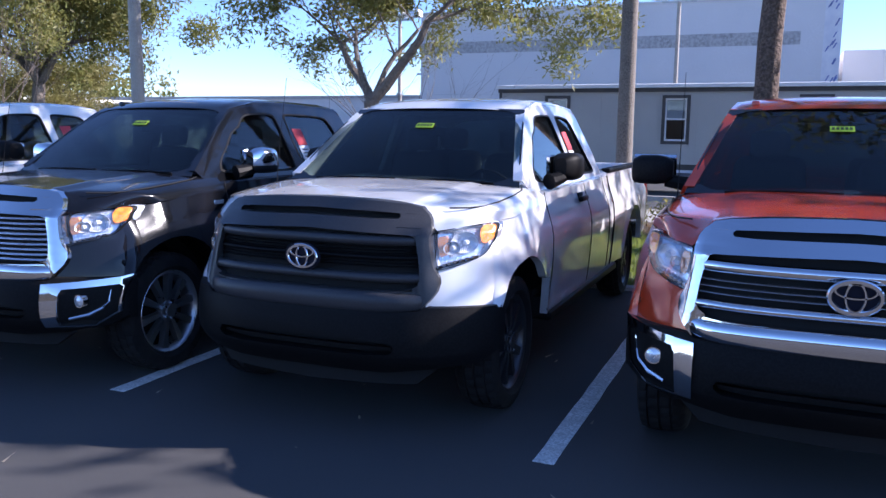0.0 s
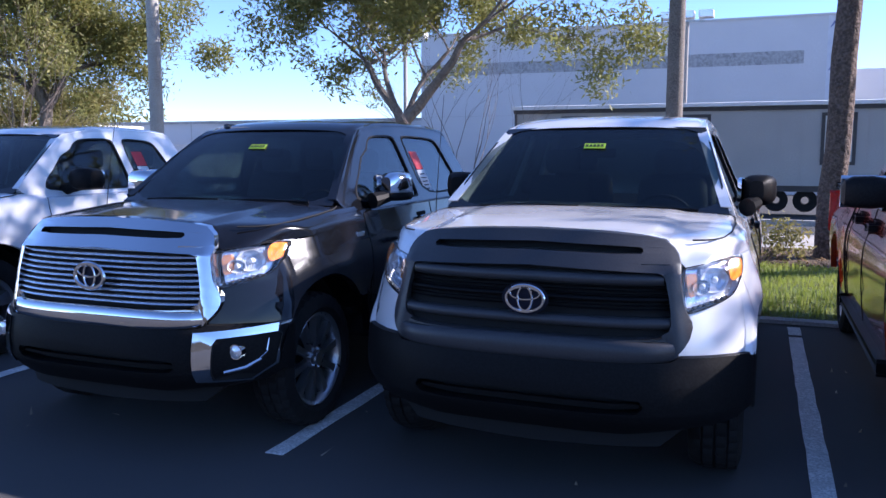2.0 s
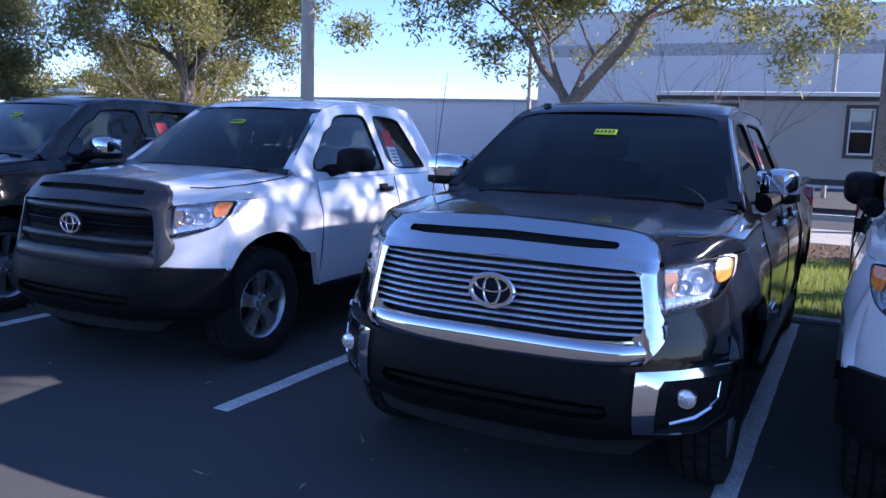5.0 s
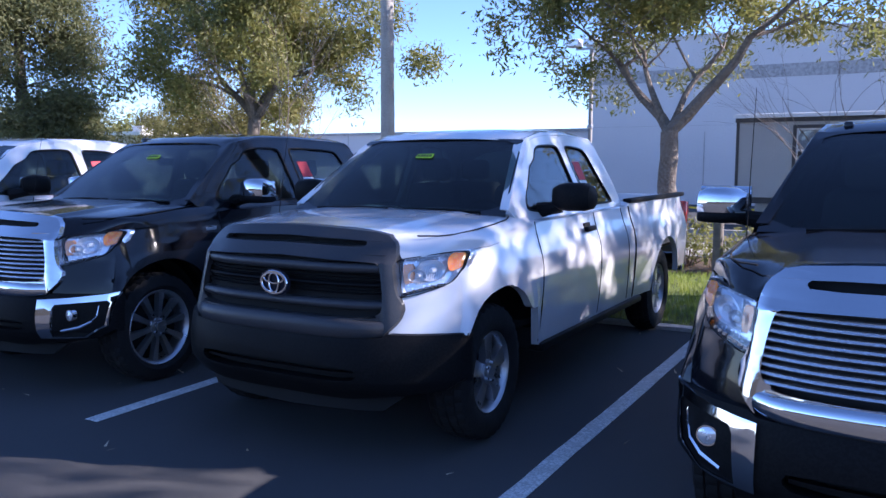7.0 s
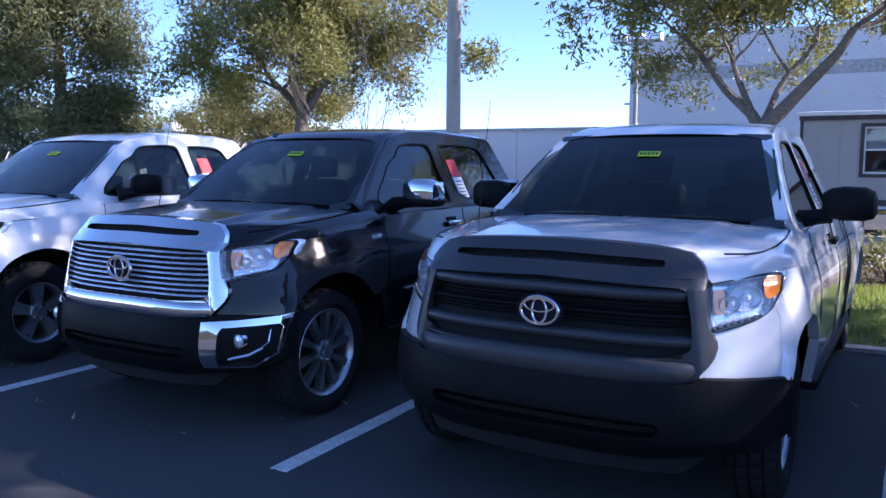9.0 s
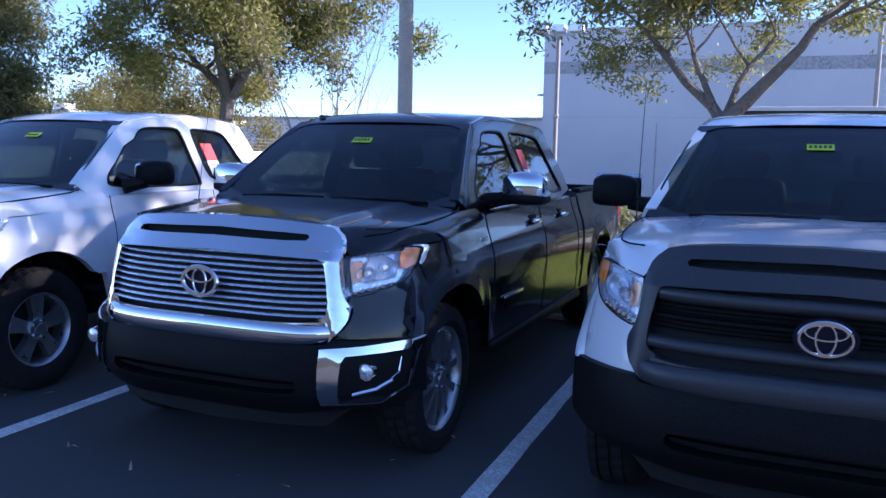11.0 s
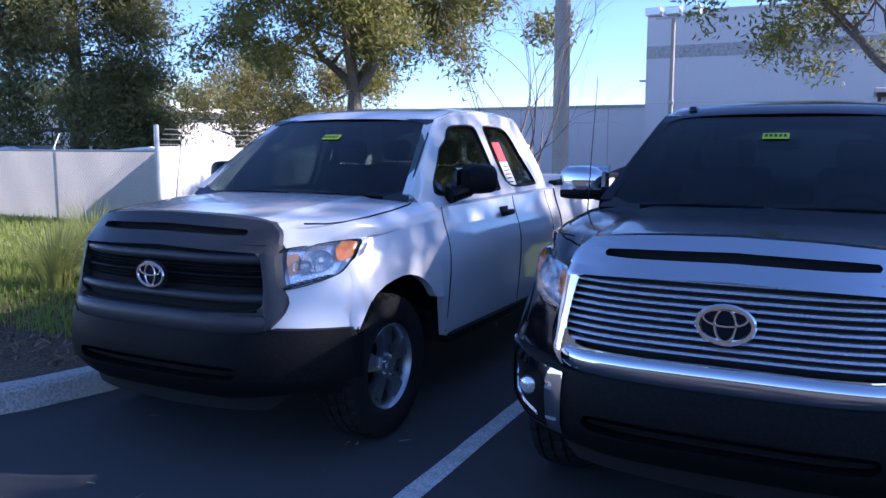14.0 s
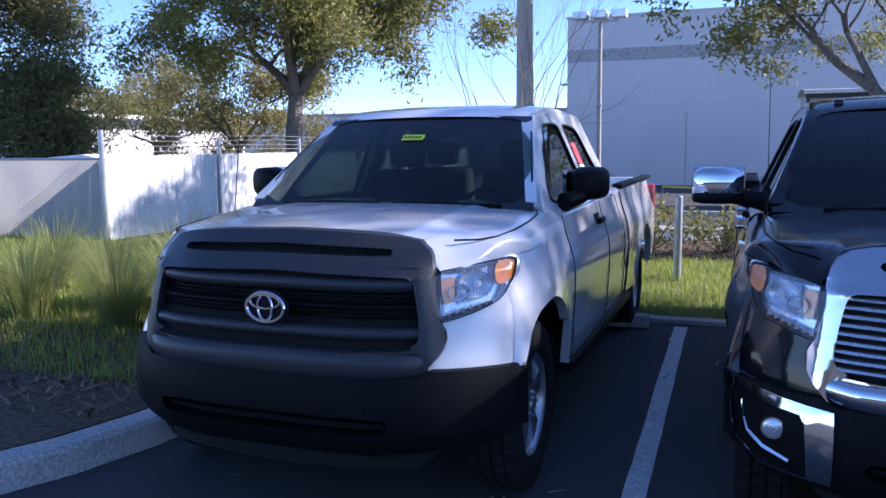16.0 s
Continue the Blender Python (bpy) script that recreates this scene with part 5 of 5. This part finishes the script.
for x, y, h, m_, lab in ((-9.27, 10.78, 0.98, M_GALV, "short galvanised steel post on turf"), (-12.18, 10.88, 1.0, M_GALV, "short galvanised steel post on turf"), (-9.72, 12.6, 0.8, M_WOODPOST, "short weathered wooden post"), (-7.12, 12.95, 0.78, M_WOODPOST, "short weathered wooden post")):
    p = thing("bollard", x, y, 0.02, lab, "post", "verge posts")
    bm = bmesh.new()
    tube(bm, [(0, 0, 0), (0, 0, h - 0.015), (0, 0, h)], [0.045 if m_ is M_GALV else 0.075, 0.045 if m_ is M_GALV else 0.075, 0.03], 12)
    part("tube", bm, m_, p)

# ---- site office trailer ----
tr = thing("office_trailer", -9.76, 29.62, 0, "long grey-beige site office trailer with dark trim", "trailer")
L, Z0, Z1 = 20.0, 0.50, 3.10
wins = [(1.82, 2.58), (6.0, 6.76), (10.35, 11.2), (15.0, 15.8)]
holes = [[(a, 1.28), (b, 1.28), (b, 2.78), (a, 2.78)] for a, b in wins]
part("front_wall", plate([(0, Z0), (L, Z0), (L, Z1), (0, Z1)], holes, lambda u, v, d: Vector((u, d, v)), 0.12), M_TRAILER, tr, smooth=False)
part("rear_wall", box(bmesh.new(), 0, L, 3.5, 3.6, Z0, Z1), M_TRAILER, tr)
part("end_wall", box(bmesh.new(), 0.0, 0.1, 0.125, 3.5, Z0, Z1), M_TRAILER, tr)
part("end_wall", box(bmesh.new(), L - 0.1, L, 0.125, 3.5, Z0, Z1), M_TRAILER, tr)
part("floor_frame", box(bmesh.new(), 0.05, L - 0.05, 0.05, 3.55, 0.30, Z0 - 0.002), M_TRIMDARK, tr)
bm = bmesh.new()
grid(bm, [[(-0.12, y, z), (L + 0.12, y, z)] for y, z in ((-0.14, 3.12), (-0.14, 3.24), (1.8, 3.36), (3.74, 3.24), (3.74, 3.12))])
part("roof", bm, M_ROOFWHITE, tr)
part("fascia", box(bmesh.new(), -0.06, L + 0.06, -0.06, -0.004, 2.98, 3.115), M_TRIMDARK, tr)
part("corner_trim", box(bmesh.new(), -0.025, 0.07, -0.03, 0.0, Z0, 2.98), M_TRIMDARK, tr)
for a, b in wins:
    w = new("window")
    w.parent = tr
    outer = [(a - 0.09, 1.19), (b + 0.09, 1.19), (b + 0.09, 2.87), (a - 0.09, 2.87)]
    part("window_trim", plate(outer, [[(a + 0.02, 1.30), (b - 0.02, 1.30), (b - 0.02, 2.76), (a + 0.02, 2.76)]], lambda u, v, d: Vector((u, -0.035 + d, v)), 0.033), M_TRIMDARK, w, smooth=False)
    inner = [(a + 0.07, 1.36), (b - 0.07, 1.36), (b - 0.07, 2.02), (a + 0.07, 2.02)]
    inner2 = [(a + 0.07, 2.08), (b - 0.07, 2.08), (b - 0.07, 2.70), (a + 0.07, 2.70)]
    part("sash", plate([(a + 0.02, 1.30), (b - 0.02, 1.30), (b - 0.02, 2.76), (a + 0.02, 2.76)], [inner, inner2], lambda u, v, d: Vector((u, 0.01 + d, v)), 0.04), M_ROOFWHITE, w, smooth=False)
    part("pane", plate([(a + 0.05, 1.34), (b - 0.05, 1.34), (b - 0.05, 2.72), (a + 0.05, 2.72)], [], lambda u, v, d: Vector((u, 0.03 + d, v)), 0.006), M_PANE, w)
    part("blind", box(bmesh.new(), a, b, 0.10, 0.11, 2.06, 2.76), M_PAPER, w)
for x in frange(0.5, L - 0.5, 30):
    part("siding_batten", box(bmesh.new(), x, x + 0.025, -0.012, -0.001, Z0, 2.97), M_TRAILER, tr) if not any(a - 0.15 < x < b + 0.12 for a, b in wins) else None
for x in (0.8, 4.2, 8.0, 12.0, 16.0, 19.2):
    part("pier", box(bmesh.new(), x - 0.2, x + 0.2, 0.3, 0.7, -0.62, 0.30), M_CONC, tr)
for x in (9.0, 9.9):
    bm = bmesh.new()
    rows = [[(x + r * math.cos(t), yy, 0.0 + r * math.sin(t)) for t in frange(0, 2 * math.pi * 19 / 20, 20)] for yy, r in ((0.5, 0.12), (0.3, 0.15), (0.28, 0.3), (0.3, 0.38), (0.5, 0.38))]
    grid(bm, rows, close=True)
    part("trailer_wheel", bm, M_RUBBER, tr)

# ---- white building ----
wb = thing("warehouse", -21.3, 48.2, 0, "large white windowless warehouse with a grey painted band", "building")
BW, BH = 23.0, 8.68
part("wall", box(bmesh.new(), 0, BW, 0, 30, -0.75, BH), M_WHITEWALL, wb)
part("grey_band", box(bmesh.new(), 0.0, BW - 1.1, -0.012, 0.0, 6.24, 6.93), M_GREYBAND, wb)
part("parapet_cap", box(bmesh.new(), -0.08, BW + 0.9, -0.08, 30.1, BH, BH + 0.10), M_WHITEWALL, wb)
part("wrapped_end", box(bmesh.new(), BW, BW + 0.85, 0.02, 29.9, -0.75, BH), M_WRAP, wb)
for i in range(26):
    bm = bmesh.new()
    x, z = BW + random.uniform(0.08, 0.6), random.uniform(1.0, BH - 0.3)
    box(bm, x, x + 0.07, 0.012, 0.02, z, z + 0.28)
    for v in bm.verts:
        v.co.x += (v.co.z - z) * random.choice((0.55, 0.5))
    part("wrap_mark", bm, M_WRAPMARK, wb)
part("wall_joint", box(bmesh.new(), 0.0, BW, -0.006, 0.0, 3.75, 3.762), M_GREYBAND, wb)
part("conduit", box(bmesh.new(), 6.6, 6.64, -0.04, 0.0, -0.7, 3.4, 0.01), M_GREYBAND, wb)
part("wall_lamp", box(bmesh.new(), -0.45, -0.02, 0.3, 0.5, 5.0, 5.12, 0.02), M_GALV, wb)
lw = thing("low_warehouse", -75.8, 53.0, 0, "long low pale warehouse beyond the lot", "building")
part("wall", box(bmesh.new(), 0, 54.5, 0, 20, -0.75, 3.74), M_WHITEWALL, lw)
part("roof_edge", box(bmesh.new(), -0.2, 54.7, -0.15, 20.2, 3.74, 3.94), M_GREYBAND, lw)
for i in range(9):
    part("wall_joint", box(bmesh.new(), 3 + i * 6, 3.06 + i * 6, -0.008, 0.0, -0.7, 3.74), M_GREYBAND, lw)
fb = thing("far_building", 10.0, 62.0, 0, "pale parapet of a building beyond the warehouse", "building")
part("wall", box(bmesh.new(), -6.5, 30, 0, 10, -0.7, 7.1), M_WHITEWALL, fb)

# white low building behind the fence
nb = thing("fenced_building", -60.0, 30.0, 0, "low white building with flat overhanging roof", "building")
part("wall", box(bmesh.new(), 0, 21.0, 0, 12, -0.7, 3.0), M_WHITEWALL, nb)
part("roof_slab", box(bmesh.new(), -0.5, 21.8, -0.9, 12.5, 3.0, 3.18), M_ROOFWHITE, nb)
part("downpipe", box(bmesh.new(), 20.6, 20.75, -0.12, 0.0, -0.6, 3.0), M_ROOFWHITE, nb)
part("roof_unit", box(bmesh.new(), 16.6, 17.4, 3.0, 3.8, 3.18, 3.7, 0.03), M_ROOFTOP, nb)

# ---- fence ----
CX, CY = -21.34, 11.8
fe = thing("screened_fence", CX, CY, 0.1, "chain-link fence with pale translucent screen", "fence")
for i in range(9):
    bm = bmesh.new()
    x = -i * 2.75
    h = 1.83 if i == 0 else 1.42
    tube(bm, [(x, 0, 0), (x, 0, h)], 0.045 if i == 0 else 0.03, 10)
    part("post", bm, M_GALV, fe)
    if i:
        bm = bmesh.new()
        tube(bm, [(x, 0, 1.4), (x - 0.02, 0.16, 1.68)], 0.014, 6)
        part("barb_arm", bm, M_GALV, fe)
bm = bmesh.new()
tube(bm, [(-22, 0, 1.36), (0, 0, 1.36)], 0.022, 8)
part("top_rail", bm, M_GALV, fe)


def chain(u0, u1, h, at, step=0.075):
    """Diamond mesh of thin wires as flat ribbons."""
    vs, fs = [], []
    w = 0.0035
    n = int((u1 - u0 + h) / step)
    for s in (1, -1):
        for k in range(n):
            a = u0 - h + k * step if s > 0 else u0 + k * step
            p = [(a + s * t, t if s > 0 else t) for t in (0.0, h)]
            (ua, va), (ub, vb) = p
            if s < 0:
                ua, ub = a, a - h
            if min(ua, ub) < u0:
                if ua < u0:
                    va = va + (u0 - ua) * (vb - va) / (ub - ua)
                    ua = u0
                else:
                    vb = va + (u0 - ua) * (vb - va) / (ub - ua)
                    ub = u0
            if max(ua, ub) > u1:
                if ua > u1:
                    va = va + (u1 - ua) * (vb - va) / (ub - ua)
                    ua = u1
                else:
                    vb = va + (u1 - ua) * (vb - va) / (ub - ua)
                    ub = u1
            if abs(ua - ub) < 0.01:
                continue
            i = len(vs)
            vs += [at(ua - w, va), at(ua + w, va), at(ub + w, vb), at(ub - w, vb)]
            fs.append((i, i + 1, i + 2, i + 3))
    return vs, fs


v, f = chain(-22, 0, 1.36, lambda u, z: (u, -0.012, z))
raw("chain_mesh", v, f, M_WIRE, fe)["kind"] = "stuff"
scr = bpy.data.materials.new("translucent_screen")
scr.use_nodes = True
nt = scr.node_tree
p_, t_, m_ = nt.nodes["Principled BSDF"], nt.nodes.new("ShaderNodeBsdfTranslucent"), nt.nodes.new("ShaderNodeMixShader")
p_.inputs["Base Color"].default_value, p_.inputs["Roughness"].default_value = (0.62, 0.6, 0.58, 1), 0.9
t_.inputs["Color"].default_value = (0.62, 0.59, 0.55, 1)
m_.inputs[0].default_value = 0.55
nt.links.new(p_.outputs[0], m_.inputs[1])
nt.links.new(t_.outputs[0], m_.inputs[2])
nt.links.new(m_.outputs[0], nt.nodes["Material Output"].inputs[0])
bm = bmesh.new()
rows = []
for x in frange(-22, 0, 160):
    rows.append([(x, 0.02 + 0.012 * math.sin(x * 5.1 + z * 3), z) for z in (0.03, 0.4, 0.8, 1.1, 1.34)])
grid(bm, rows)
part("screen", bm, scr, fe, "pale translucent privacy screen")
fw = thing("slatted_fence", CX, CY, 0.1, "white slatted chain-link fence with barbed wire", "fence")
for i in range(1, 7):
    bm = bmesh.new()
    y = i * 3.1
    tube(bm, [(0.05, y, -0.3), (0.05, y, 1.72)], 0.035, 8)
    part("post", bm, M_GALV, fw)
n = 150
for i in range(n):
    y = 0.12 + i * 0.125
    h = 1.40 + random.uniform(-0.006, 0.006)
    part("slat", box(bmesh.new(), -0.006, 0.006, y - 0.058, y + 0.058, -0.3 if y > 8 else 0.0, h), M_SLATFENCE, fw, smooth=False)
v, f = chain(0, 18.8, 1.42, lambda u, z: (0.016, u, z))
raw("chain_mesh", v, f, M_WIRE, fw)["kind"] = "stuff"
for k in range(4):
    bm = bmesh.new()
    tube(bm, [(0.05 + 0.05 * k, y, 1.48 + 0.09 * k - 0.015 * math.sin(y * 1.0)) for y in frange(0, 18.6, 30)], 0.006, 4)
    part("barbed_wire", bm, M_WIRE, fw)

# parked cars far off
def sedan(x, y, z, turn, paint, label):
    c = thing("parked_car", x, y, z, label, "car", "far parked cars", turn)
    bm = bmesh.new()
    prof = [(-2.2, 0.55, 0.75), (-2.1, 0.78, 0.8), (-1.2, 0.88, 0.85), (-0.55, 1.36, 0.62), (0.3, 1.42, 0.6), (1.1, 1.25, 0.62), (1.75, 0.98, 0.8), (2.15, 0.92, 0.8), (2.25, 0.6, 0.78)]
    rows = []
    for yy, zt, w in prof:
        zb = min(0.9, zt) if zt > 0.9 else zt
        rows.append([(yy, -0.86, 0.28), (yy, -0.88, 0.55), (yy, -0.86, min(zt, 0.86)), (yy, -w, zt), (yy, w, zt), (yy, 0.86, min(zt, 0.86)), (yy, 0.88, 0.55), (yy, 0.86, 0.28)])
    grid(bm, rows)
    part("body", bm, paint, c)
    for s in (-1, 1):
        w = [(-0.95, 0.92), (-0.5, 1.30), (0.3, 1.36), (1.05, 1.2), (1.35, 0.98)]
        part("side_window", plate(w, [], lambda u, v, d, s=s: Vector((u, s * (0.875 - (v - 0.86) * 0.47 + 0.012 - d), v)), 0.01), M_GLOSSBLACK, c)
        for wx in (-1.4, 1.35):
            bm = bmesh.new()
            rows = [[(wx + r * math.cos(t), s * yy, 0.32 + r * math.sin(t)) for t in frange(0, 2 * math.pi * 19 / 20, 20)] for yy, r in ((0.70, 0.31), (0.87, 0.32), (0.90, 0.28), (0.90, 0.21))]
            grid(bm, rows, close=True)
            wh = part("wheel", bm, M_RUBBER, c)
            bm = bmesh.new()
            rows = [[(wx + r * math.cos(t), s * yy, 0.32 + r * math.sin(t)) for t in frange(0, 2 * math.pi * 19 / 20, 20)] for yy, r in ((0.885, 0.215), (0.905, 0.16), (0.90, 0.02))]
            grid(bm, rows, close=True)
            part("wheel_cover", bm, M_RIM, wh)
    return c


sedan(-17.9, 35.6, ground_z(35.6), 170, M_CARBLACK, "black hatchback parked before the white warehouse")
sedan(-24.2, 14.6, 0.1, 0, M_PAPER, "white car parked behind the screened fence")
for i, x in enumerate((-29.0, -33.5)):
    sedan(x, 14.8, 0.1, 0, M_PAPER if i else M_RIM, "pale car parked behind the screened fence")
tp = thing("caution_tape", -14.5, 33.5, ground_z(33.5), "yellow caution tape strung across the far lot", "tape")
bm = bmesh.new()
grid(bm, [[(x, 0, 0.62 - 0.1 * math.sin(math.pi * (x / 9.0)) - (0.25 if x > 8.9 else 0) + dz) for dz in (0, 0.07)] for x in frange(0, 9.0, 24)])
part("ribbon", bm, M_TAPE, tp)
for x in (0.0, 9.0):
    bm = bmesh.new()
    tube(bm, [(x, 0, 0), (x, 0, 0.75)], 0.03, 8)
    part("stake", bm, M_WOODPOST, tp)

# unseen dark wall added across the aisle, behind the walker, to darken low reflections
bb = thing("unseen_backdrop", -9.0, -30.0, 0, "unseen dark backdrop wall added across the aisle for reflections", "building")
part("wall", box(bmesh.new(), -30, 30, -8, 0, 0, 3.6), mat("backdrop_dark", (0.06, 0.055, 0.05), 0.9, col2=(0.045, 0.042, 0.038), scale=0.6, bump=0.2), bb)
part("roof_edge", box(bmesh.new(), -30.2, 30.2, -8.2, 0.2, 3.6, 3.8), M_TRIMDARK, bb)
